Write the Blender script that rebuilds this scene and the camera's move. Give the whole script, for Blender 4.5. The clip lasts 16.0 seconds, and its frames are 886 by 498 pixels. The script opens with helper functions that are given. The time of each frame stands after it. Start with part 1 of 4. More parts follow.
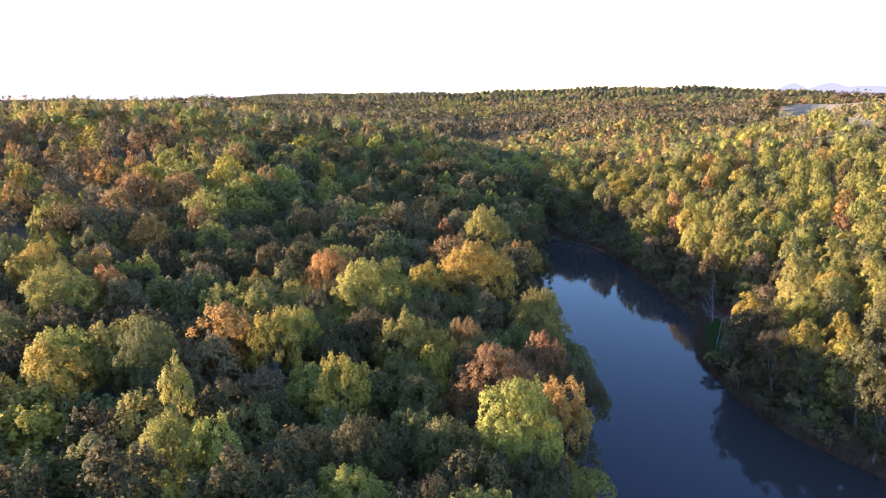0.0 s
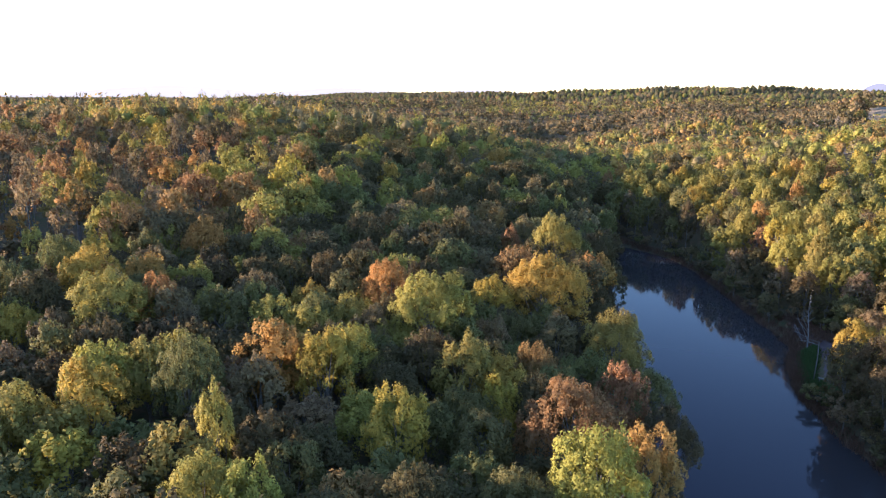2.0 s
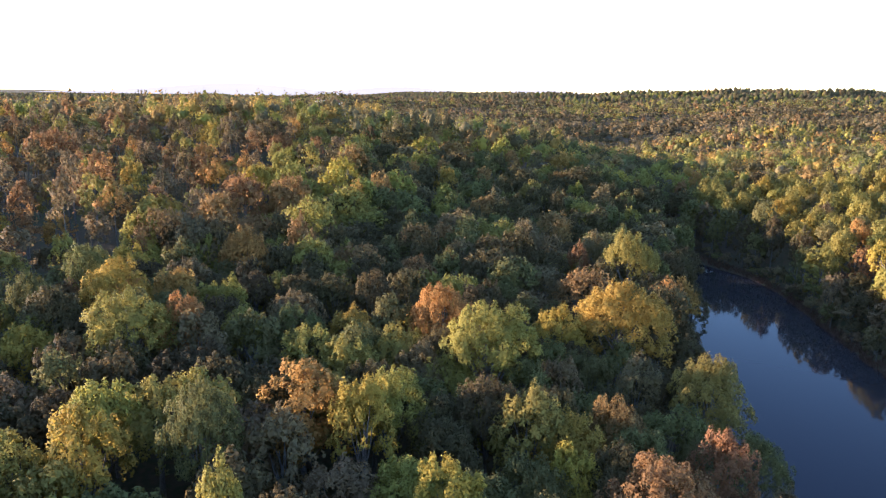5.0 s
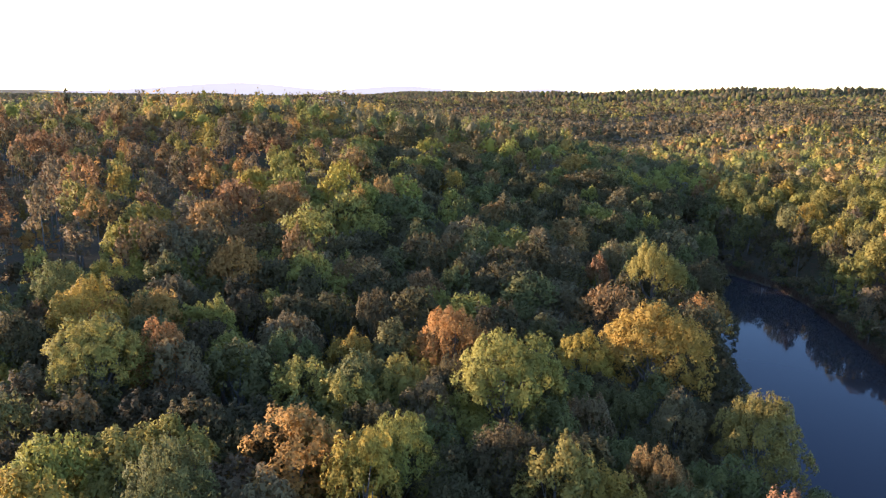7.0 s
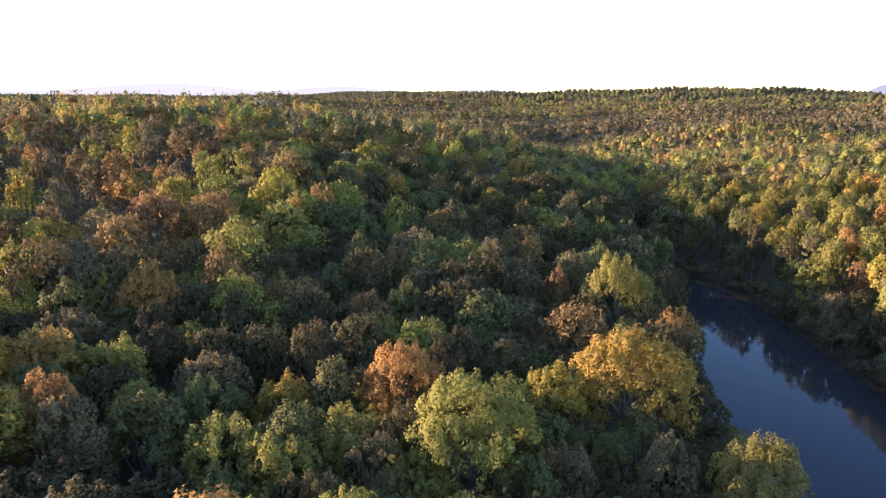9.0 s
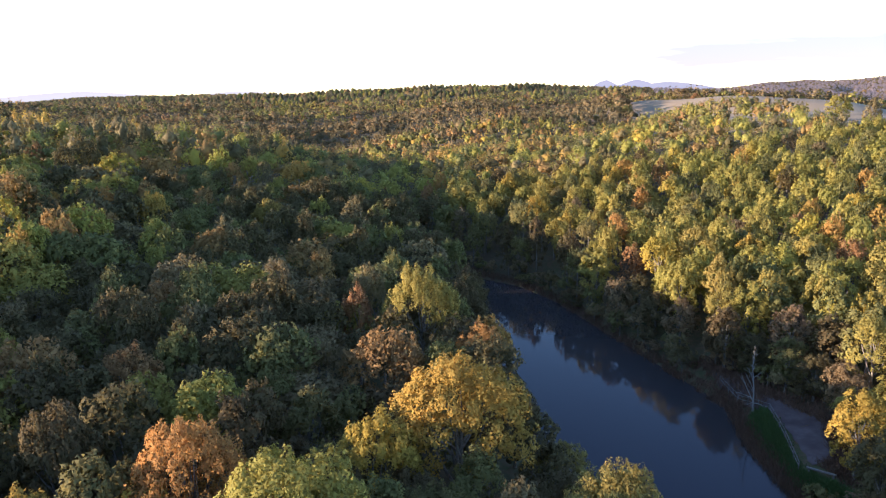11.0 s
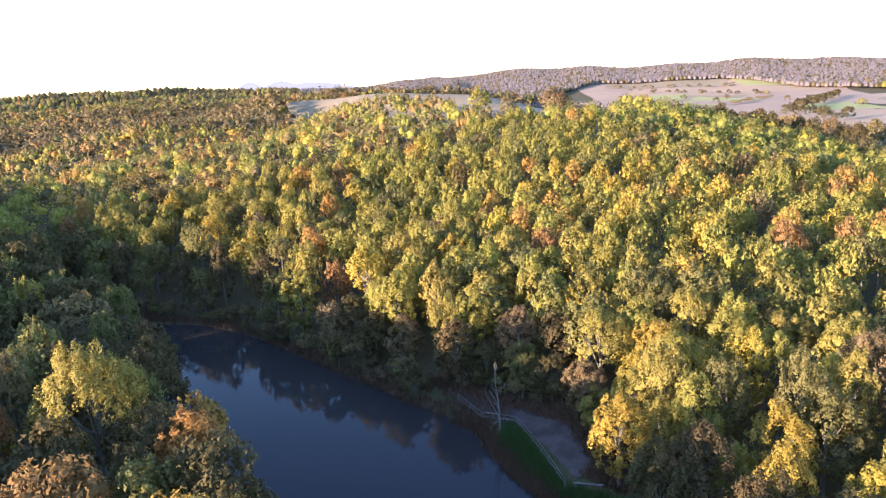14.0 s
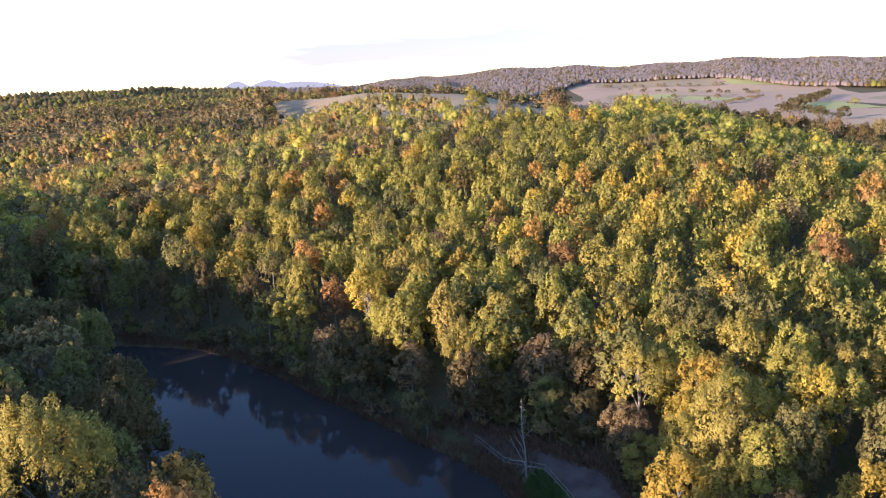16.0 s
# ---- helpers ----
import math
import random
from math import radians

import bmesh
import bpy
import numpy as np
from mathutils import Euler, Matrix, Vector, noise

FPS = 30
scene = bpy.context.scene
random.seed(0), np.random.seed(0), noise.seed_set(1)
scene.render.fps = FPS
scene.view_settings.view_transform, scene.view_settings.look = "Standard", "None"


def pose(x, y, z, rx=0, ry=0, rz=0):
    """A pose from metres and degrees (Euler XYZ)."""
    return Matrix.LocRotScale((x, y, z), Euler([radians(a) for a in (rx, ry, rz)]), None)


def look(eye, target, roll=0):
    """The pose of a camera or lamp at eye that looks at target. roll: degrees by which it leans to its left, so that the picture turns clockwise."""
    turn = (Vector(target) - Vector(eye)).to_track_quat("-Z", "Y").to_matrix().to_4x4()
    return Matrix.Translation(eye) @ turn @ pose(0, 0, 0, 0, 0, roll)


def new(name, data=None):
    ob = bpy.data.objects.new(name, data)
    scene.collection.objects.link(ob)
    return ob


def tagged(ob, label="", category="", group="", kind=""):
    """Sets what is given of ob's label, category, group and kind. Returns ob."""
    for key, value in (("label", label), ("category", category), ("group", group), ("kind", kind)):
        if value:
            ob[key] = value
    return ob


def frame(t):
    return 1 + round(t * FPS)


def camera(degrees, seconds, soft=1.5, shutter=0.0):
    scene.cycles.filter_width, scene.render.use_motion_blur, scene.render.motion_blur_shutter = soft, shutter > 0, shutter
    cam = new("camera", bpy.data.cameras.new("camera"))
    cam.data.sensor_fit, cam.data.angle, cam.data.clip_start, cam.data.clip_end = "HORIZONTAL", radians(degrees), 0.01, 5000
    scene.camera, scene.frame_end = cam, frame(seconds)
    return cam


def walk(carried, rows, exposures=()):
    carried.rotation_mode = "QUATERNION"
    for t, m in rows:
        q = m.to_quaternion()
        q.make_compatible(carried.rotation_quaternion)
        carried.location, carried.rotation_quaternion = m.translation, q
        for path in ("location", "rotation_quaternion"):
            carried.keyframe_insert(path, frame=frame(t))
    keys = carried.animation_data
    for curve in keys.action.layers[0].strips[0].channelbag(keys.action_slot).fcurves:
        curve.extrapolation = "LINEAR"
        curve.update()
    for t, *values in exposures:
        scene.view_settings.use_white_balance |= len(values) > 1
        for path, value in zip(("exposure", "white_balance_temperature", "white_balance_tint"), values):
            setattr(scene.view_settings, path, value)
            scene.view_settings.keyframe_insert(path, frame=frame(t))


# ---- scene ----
cam = camera(65.16, 16.0, soft=1.2)
walk(cam, [
    (0.0, pose(0.00, 0.00, 40.00, 77.41, -0.14, 0.03)),
    (0.5, pose(-0.22, 1.87, 40.01, 77.36, -0.14, 1.14)),
    (1.0, pose(-0.43, 3.73, 40.02, 77.36, -0.26, 2.88)),
    (1.5, pose(-0.64, 5.59, 40.01, 77.36, -0.35, 3.82)),
    (2.0, pose(-0.85, 7.44, 40.00, 77.33, -0.39, 5.26)),
    (2.5, pose(-1.03, 9.29, 40.02, 77.31, -0.50, 6.97)),
    (3.0, pose(-1.21, 11.13, 40.08, 77.29, -0.56, 7.65)),
    (3.5, pose(-1.43, 12.99, 40.14, 77.28, -0.63, 8.35)),
    (4.0, pose(-1.78, 14.86, 40.19, 77.26, -0.77, 9.16)),
    (6.5, pose(-4.30, 25.06, 40.20, 77.24, -0.92, 10.35)),
    (7.0, pose(-4.87, 27.24, 40.20, 77.20, -0.83, 10.35)),
    (7.5, pose(-5.46, 29.48, 40.21, 77.16, -0.83, 10.33)),
    (8.0, pose(-6.02, 31.78, 40.21, 77.17, -0.81, 9.46)),
    (8.2, pose(-6.24, 32.75, 40.21, 77.19, -0.81, 8.69)),
    (10.3, pose(-8.38, 43.50, 39.97, 77.34, -0.02, -4.44)),
    (10.5, pose(-8.51, 44.58, 39.97, 77.35, 0.15, -6.90)),
    (11.0, pose(-8.66, 47.40, 40.01, 77.34, 0.57, -13.71)),
    (11.5, pose(-8.61, 50.31, 40.06, 77.26, 1.04, -20.27)),
    (12.0, pose(-8.39, 53.23, 40.11, 77.13, 1.58, -26.76)),
    (12.5, pose(-7.96, 56.06, 40.15, 77.02, 1.93, -31.86)),
    (13.0, pose(-7.37, 58.81, 40.19, 76.90, 2.20, -36.50)),
    (13.5, pose(-6.60, 61.44, 40.18, 76.78, 2.31, -39.81)),
    (14.0, pose(-5.68, 64.01, 40.15, 76.72, 2.43, -41.76)),
    (14.5, pose(-4.61, 66.51, 40.17, 76.67, 2.42, -42.48)),
    (15.0, pose(-3.41, 68.96, 40.22, 76.66, 2.44, -42.61)),
    (15.5, pose(-2.13, 71.40, 40.30, 76.65, 2.43, -42.64)),
    (16.0, pose(-0.85, 73.85, 40.39, 76.61, 2.42, -42.75)),
], exposures=[
    (0.0, 2.68, 6080, 24), (2.0, 2.48, 6080, 24), (3.5, 2.53, 6080, 24), (7.0, 2.30, 6080, 24), (10.5, 2.38, 6200, 22), (11.0, 2.30, 6200, 22),
    (12.0, 2.62, 6330, 21), (12.5, 2.79, 6330, 21), (13.5, 2.86, 6330, 21), (14.5, 2.59, 6330, 21), (16.0, 2.28, 6330, 21)])

# ---- world, sun ----
SUN_LEFT = 81.0      # degrees from +y towards -x
SUN_UP = 9.4
world = bpy.data.worlds.new("world")
scene.world = world
world.use_nodes = True
wn, wl = world.node_tree.nodes, world.node_tree.links
sky = wn.new("ShaderNodeTexSky")
sky.sky_type = "NISHITA"
sky.sun_disc = False
sky.sun_elevation = radians(SUN_UP)
sky.sun_rotation = radians(-SUN_LEFT)
sky.air_density, sky.dust_density, sky.ozone_density = 1.0, 0.15, 3.0
back = wn["Background"]
back.inputs["Strength"].default_value = 0.15
# one thin lilac streak of cloud low over the hills
tc = wn.new("ShaderNodeTexCoord")
turned = wn.new("ShaderNodeVectorRotate")
turned.rotation_type = "Z_AXIS"
turned.inputs["Angle"].default_value = radians(43.2)
wl.new(tc.outputs["Generated"], turned.inputs["Vector"])
streak = wn.new("ShaderNodeTexNoise")
streak.inputs["Scale"].default_value = 1.0
streak.inputs["Detail"].default_value = 6.0
squash = wn.new("ShaderNodeMapping")
squash.inputs["Scale"].default_value = (5.0, 5.0, 42.0)
wl.new(turned.outputs["Vector"], squash.inputs["Vector"])
wl.new(squash.outputs["Vector"], streak.inputs["Vector"])
shape = wn.new("ShaderNodeMapping")
shape.inputs["Location"].default_value = (0.0, -1.0, -1.8)
shape.inputs["Scale"].default_value = (2.3, 1.0, 36.0)
wl.new(turned.outputs["Vector"], shape.inputs["Vector"])
reach = wn.new("ShaderNodeVectorMath")
reach.operation = "LENGTH"
wl.new(shape.outputs["Vector"], reach.inputs[0])
edge_of = wn.new("ShaderNodeMath")
edge_of.operation = "MULTIPLY_ADD"
edge_of.inputs[1].default_value = -0.5
wl.new(reach.outputs["Value"], edge_of.inputs[0])
wl.new(streak.outputs["Fac"], edge_of.inputs[2])
ramp = wn.new("ShaderNodeMapRange")
ramp.inputs[1].default_value, ramp.inputs[2].default_value = -0.06, 0.24
ramp.inputs[3].default_value, ramp.inputs[4].default_value = 0.0, 0.85
wl.new(edge_of.outputs[0], ramp.inputs[0])
cloud = wn.new("ShaderNodeMix")
cloud.data_type = "RGBA"
cloud.inputs[7].default_value = (0.94, 0.86, 1.07, 1)
wl.new(ramp.outputs[0], cloud.inputs[0])
wl.new(sky.outputs["Color"], cloud.inputs[6])
wl.new(cloud.outputs[2], back.inputs["Color"])

sun = new("sun", bpy.data.lights.new("sun", "SUN"))
sun.data.energy = 4.5
sun.data.angle = radians(0.6)
sun.data.color = (1.0, 0.83, 0.62)
a, e = radians(SUN_LEFT), radians(SUN_UP)
TO_SUN = Vector((-math.sin(a) * math.cos(e), math.cos(a) * math.cos(e), math.sin(e)))
sun.matrix_world = look(TO_SUN * 300, (0, 0, 0))


# ---- materials ----
def material(name):
    m = bpy.data.materials.new(name)
    m.use_nodes = True
    return m, m.node_tree.nodes, m.node_tree.links, m.node_tree.nodes["Principled BSDF"]


def noise_node(n, l, scale, detail=4.0, coords="Object"):
    t = n.new("ShaderNodeTexCoord")
    x = n.new("ShaderNodeTexNoise")
    x.inputs["Scale"].default_value = scale
    x.inputs["Detail"].default_value = detail
    l.new(t.outputs[coords], x.inputs["Vector"])
    return x.outputs["Fac"]


def mix(n, l, fac, a, b):
    x = n.new("ShaderNodeMix")
    x.data_type = "RGBA"
    for socket, v in ((x.inputs[0], fac), (x.inputs[6], a), (x.inputs[7], b)):
        if isinstance(v, bpy.types.NodeSocket):
            l.new(v, socket)
        elif isinstance(v, tuple):
            socket.default_value = (*v, 1)
        else:
            socket.default_value = v
    return x.outputs[2]


def steps(n, l, fac, lo, hi):
    x = n.new("ShaderNodeMapRange")
    x.inputs[1].default_value, x.inputs[2].default_value = lo, hi
    l.new(fac, x.inputs[0])
    return x.outputs[0]


def bumped(n, l, bsdf, fac, strength, distance):
    b = n.new("ShaderNodeBump")
    b.inputs["Strength"].default_value, b.inputs["Distance"].default_value = strength, distance
    l.new(fac, b.inputs["Height"])
    l.new(b.outputs["Normal"], bsdf.inputs["Normal"])


def leaves(name, first, second, third):
    """Autumn leaves: three colours, mixed by tree, by bough and by leaf, with light coming through them."""
    m, n, l, p = material(name)
    geo = n.new("ShaderNodeNewGeometry")
    info = n.new("ShaderNodeObjectInfo")
    boughs = noise_node(n, l, 0.55, 2.0)
    trees = noise_node(n, l, 0.13, 1.0)
    tint = mix(n, l, steps(n, l, boughs, 0.38, 0.62), first, second)
    tint = mix(n, l, steps(n, l, trees, 0.52, 0.68), tint, third)
    hue = n.new("ShaderNodeHueSaturation")
    one = n.new("ShaderNodeMapRange")
    one.inputs[3].default_value, one.inputs[4].default_value = 0.485, 0.515
    l.new(info.outputs["Random"], one.inputs[0])
    l.new(one.outputs[0], hue.inputs["Hue"])
    two = n.new("ShaderNodeMapRange")
    two.inputs[3].default_value, two.inputs[4].default_value = 0.88, 1.12
    l.new(geo.outputs["Random Per Island"], two.inputs[0])
    l.new(two.outputs[0], hue.inputs["Value"])
    l.new(tint, hue.inputs["Color"])
    l.new(hue.outputs["Color"], p.inputs["Base Color"])
    p.inputs["Roughness"].default_value = 0.8
    p.inputs["Specular IOR Level"].default_value = 0.1
    thin = n.new("ShaderNodeBsdfTranslucent")
    l.new(hue.outputs["Color"], thin.inputs["Color"])
    both = n.new("ShaderNodeMixShader")
    both.inputs[0].default_value = 0.42
    l.new(p.outputs[0], both.inputs[1])
    l.new(thin.outputs[0], both.inputs[2])
    l.new(both.outputs[0], n["Material Output"].inputs["Surface"])
    return m


LEAF = {
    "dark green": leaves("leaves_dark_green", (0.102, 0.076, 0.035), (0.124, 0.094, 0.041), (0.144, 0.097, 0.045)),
    "green": leaves("leaves_green", (0.143, 0.129, 0.046), (0.180, 0.158, 0.054), (0.178, 0.144, 0.056)),
    "olive": leaves("leaves_olive", (0.250, 0.206, 0.052), (0.292, 0.232, 0.057), (0.226, 0.194, 0.052)),
    "lime": leaves("leaves_lime", (0.262, 0.226, 0.054), (0.308, 0.254, 0.058), (0.226, 0.204, 0.052)),
    "gold": leaves("leaves_gold", (0.385, 0.264, 0.052), (0.340, 0.248, 0.050), (0.395, 0.252, 0.054)),
    "orange": leaves("leaves_orange", (0.40, 0.216, 0.062), (0.35, 0.192, 0.058), (0.40, 0.246, 0.060)),
    "russet": leaves("leaves_russet", (0.29, 0.156, 0.062), (0.245, 0.135, 0.056), (0.32, 0.178, 0.066)),
    "brown": leaves("leaves_brown", (0.190, 0.134, 0.068), (0.225, 0.156, 0.072), (0.160, 0.120, 0.060)),
    # bare woods, lightened towards lilac to put distance haze into the leaves
    "bare": leaves("leaves_grey_brown_haze", (0.30, 0.228, 0.212), (0.335, 0.252, 0.230), (0.262, 0.205, 0.196)),
}
KINDS = list(LEAF)


def bark(name, dark, pale):
    m, n, l, p = material(name)
    fine = noise_node(n, l, 9.0, 5.0)
    l.new(mix(n, l, steps(n, l, fine, 0.3, 0.7), dark, pale), p.inputs["Base Color"])
    p.inputs["Roughness"].default_value = 0.9
    p.inputs["Specular IOR Level"].default_value = 0.15
    bumped(n, l, p, fine, 0.6, 0.03)
    return m


BARK = bark("bark", (0.085, 0.07, 0.058), (0.20, 0.175, 0.145))
DEAD = bark("dead_wood", (0.14, 0.128, 0.115), (0.26, 0.243, 0.222))
TIMBER = bark("weathered_timber", (0.098, 0.084, 0.075), (0.178, 0.158, 0.142))

m, n, l, p = material("forest_floor")
big, small = noise_node(n, l, 0.05, 5.0), noise_node(n, l, 1.3, 6.0)
c = mix(n, l, steps(n, l, big, 0.35, 0.65), (0.075, 0.055, 0.036), (0.055, 0.062, 0.026))
c = mix(n, l, steps(n, l, small, 0.4, 0.7), c, (0.10, 0.066, 0.04))
l.new(c, p.inputs["Base Color"])
p.inputs["Roughness"].default_value = 0.95
p.inputs["Specular IOR Level"].default_value = 0.05
bumped(n, l, p, small, 0.8, 0.15)
FLOOR = m

m, n, l, p = material("river_water")
ripple = noise_node(n, l, 0.9, 3.0)
p.inputs["Base Color"].default_value = (0.031, 0.027, 0.027, 1)
p.inputs["Roughness"].default_value = 0.05
p.inputs["IOR"].default_value = 1.333
p.inputs["Specular IOR Level"].default_value = 0.15
p.inputs["Specular Tint"].default_value = (0.26, 0.25, 1.0, 1)
bumped(n, l, p, ripple, 0.05, 0.05)
WATER = m


def soil(name, first, second, scale=0.02, fine=0.6):
    m, n, l, p = material(name)
    big, small = noise_node(n, l, scale, 4.0), noise_node(n, l, fine, 6.0)
    c = mix(n, l, steps(n, l, big, 0.35, 0.65), first, second)
    c = mix(n, l, steps(n, l, small, 0.2, 0.95), c, tuple(v * 1.35 for v in first))
    l.new(c, p.inputs["Base Color"])
    p.inputs["Roughness"].default_value = 0.95
    p.inputs["Specular IOR Level"].default_value = 0.05
    bumped(n, l, p, small, 0.5, 0.08)
    return m


TRACK = soil("dirt_track", (0.056, 0.040, 0.037), (0.112, 0.085, 0.081), 0.45, 2.2)
PASTURE = soil("pale_pasture", (0.180, 0.136, 0.090), (0.212, 0.160, 0.107))
STUBBLE = soil("stubble_field", (0.255, 0.177, 0.124), (0.223, 0.155, 0.109))
MEADOW = soil("green_meadow", (0.205, 0.205, 0.085), (0.27, 0.235, 0.115))
PLOUGHED = soil("ploughed_field", (0.225, 0.155, 0.116), (0.268, 0.187, 0.138))


# aerial haze put into an emission colour on black hills
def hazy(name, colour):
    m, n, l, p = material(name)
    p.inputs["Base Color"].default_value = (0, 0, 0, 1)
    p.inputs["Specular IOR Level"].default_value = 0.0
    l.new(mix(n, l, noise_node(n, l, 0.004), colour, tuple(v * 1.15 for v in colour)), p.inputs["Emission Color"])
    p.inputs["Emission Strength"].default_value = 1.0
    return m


BLUE_HAZE = hazy("blue_haze_glow", (0.112, 0.116, 0.145))
PALE_HAZE = hazy("pale_haze_glow", (0.165, 0.165, 0.175))


def blades(name, first, second):
    m, n, l, p = material(name)
    geo = n.new("ShaderNodeNewGeometry")
    l.new(mix(n, l, geo.outputs["Random Per Island"], first, second), p.inputs["Base Color"])
    p.inputs["Roughness"].default_value = 0.8
    p.inputs["Specular IOR Level"].default_value = 0.15
    return m


GRASS = blades("grass", (0.041, 0.074, 0.020), (0.074, 0.108, 0.030))
SEDGE = blades("dry_sedge", (0.085, 0.044, 0.030), (0.15, 0.085, 0.05))

m, n, l, p = material("white_plaster")
l.new(mix(n, l, noise_node(n, l, 0.8), (0.72, 0.70, 0.66), (0.82, 0.81, 0.78)), p.inputs["Base Color"])
p.inputs["Roughness"].default_value = 0.85
WHITE = m
m, n, l, p = material("clay_roof")
l.new(mix(n, l, noise_node(n, l, 2.0), (0.30, 0.13, 0.08), (0.40, 0.20, 0.13)), p.inputs["Base Color"])
p.inputs["Roughness"].default_value = 0.85
CLAY = m
m, n, l, p = material("dark_window")
p.inputs["Base Color"].default_value = (0.03, 0.035, 0.04, 1)
p.inputs["Roughness"].default_value = 0.1
PANE = m


# ---- the lie of the land ----
def smooth(v, lo, hi):
    t = np.clip((np.asarray(v, float) - lo) / (hi - lo), 0, 1)
    return t * t * (3 - 2 * t)


def hump(x, y, cx, cy, sx, sy, height):
    return height * np.exp(-(((x - cx) / sx) ** 2 + ((y - cy) / sy) ** 2) / 2)


def river_left(y):
    return np.interp(y, [-200, 40, 75, 100, 125, 148, 165, 190, 205, 250], [0, 15, 16, 18.5, 20, 21.5, 24.5, 26, 25, 30])


def river_right(y):
    return np.interp(y, [-200, 40, 68, 77, 88, 100, 110, 119, 138, 170, 181, 190, 198, 206, 250], [80, 58, 46.6, 41.4, 39.6, 40.0, 42.4, 46.2, 45.2, 43.3, 40.6, 34.6, 29, 24, 20])


def waves(x, y):
    return (np.sin(x * 0.031 + 1.3 * np.sin(y * 0.017)) * np.sin(y * 0.027 + 0.7) + 0.6 * np.sin(x * 0.071 + 2.0) * np.sin(y * 0.063 + 0.6 * np.sin(x * 0.04)))


def ground(x, y):
    """Height of the ground over the water."""
    x, y = np.asarray(x, float), np.asarray(y, float)
    dl, dr = river_left(y) - x, x - river_right(y)
    d = np.maximum(dl, dr)
    z = -1.5 + 1.45 * smooth(d, -3.5, 0) + 1.8 * smooth(d, -0.2, 4.5)
    left = 3.2 * smooth(dl, 4, 34) + 0.03 * np.clip(dl - 34, 0, 200) + hump(x, y, -195, 265, 88, 95, 8.5)
    knoll = hump(x, y, 215, 262, 85, np.where(y > 262, 70, 100), 15.6) + 0.0315 * np.clip(dr, 0, 250) + hump(x, y, 310, 535, 120, 110, 10) + hump(x, y, 290, 375, 70, 75, 8)
    z = z + np.where(dl > 0, left * smooth(dl, 0, 8), 0) + np.where(dr > 0, knoll * smooth(dr, 3, 14), 0)
    z = z + 11 * smooth(y, 260, 480) * (1 - 0.6 * smooth(-x, -60, 340)) + waves(x, y) * 1.3 * smooth(d, 6, 60)
    r = np.hypot(x, y)
    z = z + waves(x * 0.35 + 40, y * 0.35) * 2.2 * smooth(r, 300, 900)
    # side valleys between the wooded ridges
    az = np.degrees(np.arctan2(x, y))
    across = 0.85 * y - 0.53 * x
    z = z - 10 * (0.5 - 0.5 * np.cos(across * 0.036 + 1.3 * np.sin(x * 0.006 + 1))) * smooth(r, 300, 430) * (1 - smooth(az, 22, 32)) * (1 - smooth(r, 1400, 2200))
    z = z - 8 * smooth(r, 300, 400) * (1 - smooth(r, 650, 950)) * smooth(az, -34, -20) * (1 - smooth(az, 4, 16))
    # the land falls away to the farmed valley
    s = 0.8 * x - 0.6 * y
    z = z - ((np.clip(s - 22, 0, 88) * 0.105 + np.clip(s - 110, 0, 500) * 0.25)) * smooth(dr, 10, 60)
    z = np.where((dr > 30) & (s > 30), np.maximum(z, -1 + 3 * smooth(s, 60, 200)), z)
    z = z + (66 + 4 * np.sin(az * 0.42) + 3 * np.sin(az * 1.1 + 1)) * smooth(r, 1150, 2300) * smooth(az, 31, 45) * (1 - 0.2 * smooth(az, 58, 85))
    # nose of the shaded hill, its crest, and the low country behind it
    z = z + hump(x, y, -42, 262, 55, 36, 8.5) + hump(x, y, -178, 345, 95, 45, 5.5) + hump(x, y, -110, 300, 45, 40, 2.5)
    z = z - 8 * smooth(r, 700, 1200) * (1 - smooth(az, -20, -12)) + 9 * smooth(r, 1300, 1900) * smooth(az, -19, -11) * (1 - smooth(az, 4, 12))
    z = z + hump(x, y, -274, 803, 60, 60, 17)
    # rise of the pasture
    z = z + hump(x, y, 292, 490, 50, 60, 3.5) + hump(x, y, 195, 330, 42, 48, 1.5) - hump(x, y, 200, 505, 40, 75, 9)
    z = z + hump(x, y, 390, 1430, 390, 260, 25) + hump(x, y, -900, 2600, 900, 500, 4) * smooth(r, 900, 1500)
    return z


def mesh_of(name, verts, faces, mats, slots=None, smoothed=False, normals=None):
    """A mesh from arrays of places and of three- or four-cornered faces, with the shading normals of the points if given."""
    verts, faces = np.asarray(verts, np.float32), np.asarray(faces, np.int32)
    k = faces.shape[1]
    me = bpy.data.meshes.new(name)
    me.vertices.add(len(verts))
    me.vertices.foreach_set("co", verts.ravel())
    me.loops.add(faces.size)
    me.loops.foreach_set("vertex_index", faces.ravel())
    me.polygons.add(len(faces))
    me.polygons.foreach_set("loop_start", np.arange(0, faces.size, k, dtype=np.int32))
    me.polygons.foreach_set("loop_total", np.full(len(faces), k, np.int32))
    for mat in mats:
        me.materials.append(mat)
    if slots is not None:
        me.polygons.foreach_set("material_index", np.asarray(slots, np.int32))
    me.polygons.foreach_set("use_smooth", np.full(len(faces), smoothed or normals is not None, bool))
    me.update(calc_edges=True)
    if normals is not None:
        me.normals_split_custom_set_from_vertices(normals.astype(np.float32))
    return me


def sheet(xs, ys):
    """Places and faces of a grid laid on the ground."""
    gx, gy = np.meshgrid(xs, ys)
    gz = ground(gx, gy)
    v = np.stack([gx, gy, gz], -1).reshape(-1, 3)
    i = np.arange(len(ys) - 1)[:, None] * len(xs) + np.arange(len(xs) - 1)[None]
    f = np.stack([i, i + 1, i + 1 + len(xs), i + len(xs)], -1).reshape(-1, 4)
    return v, f


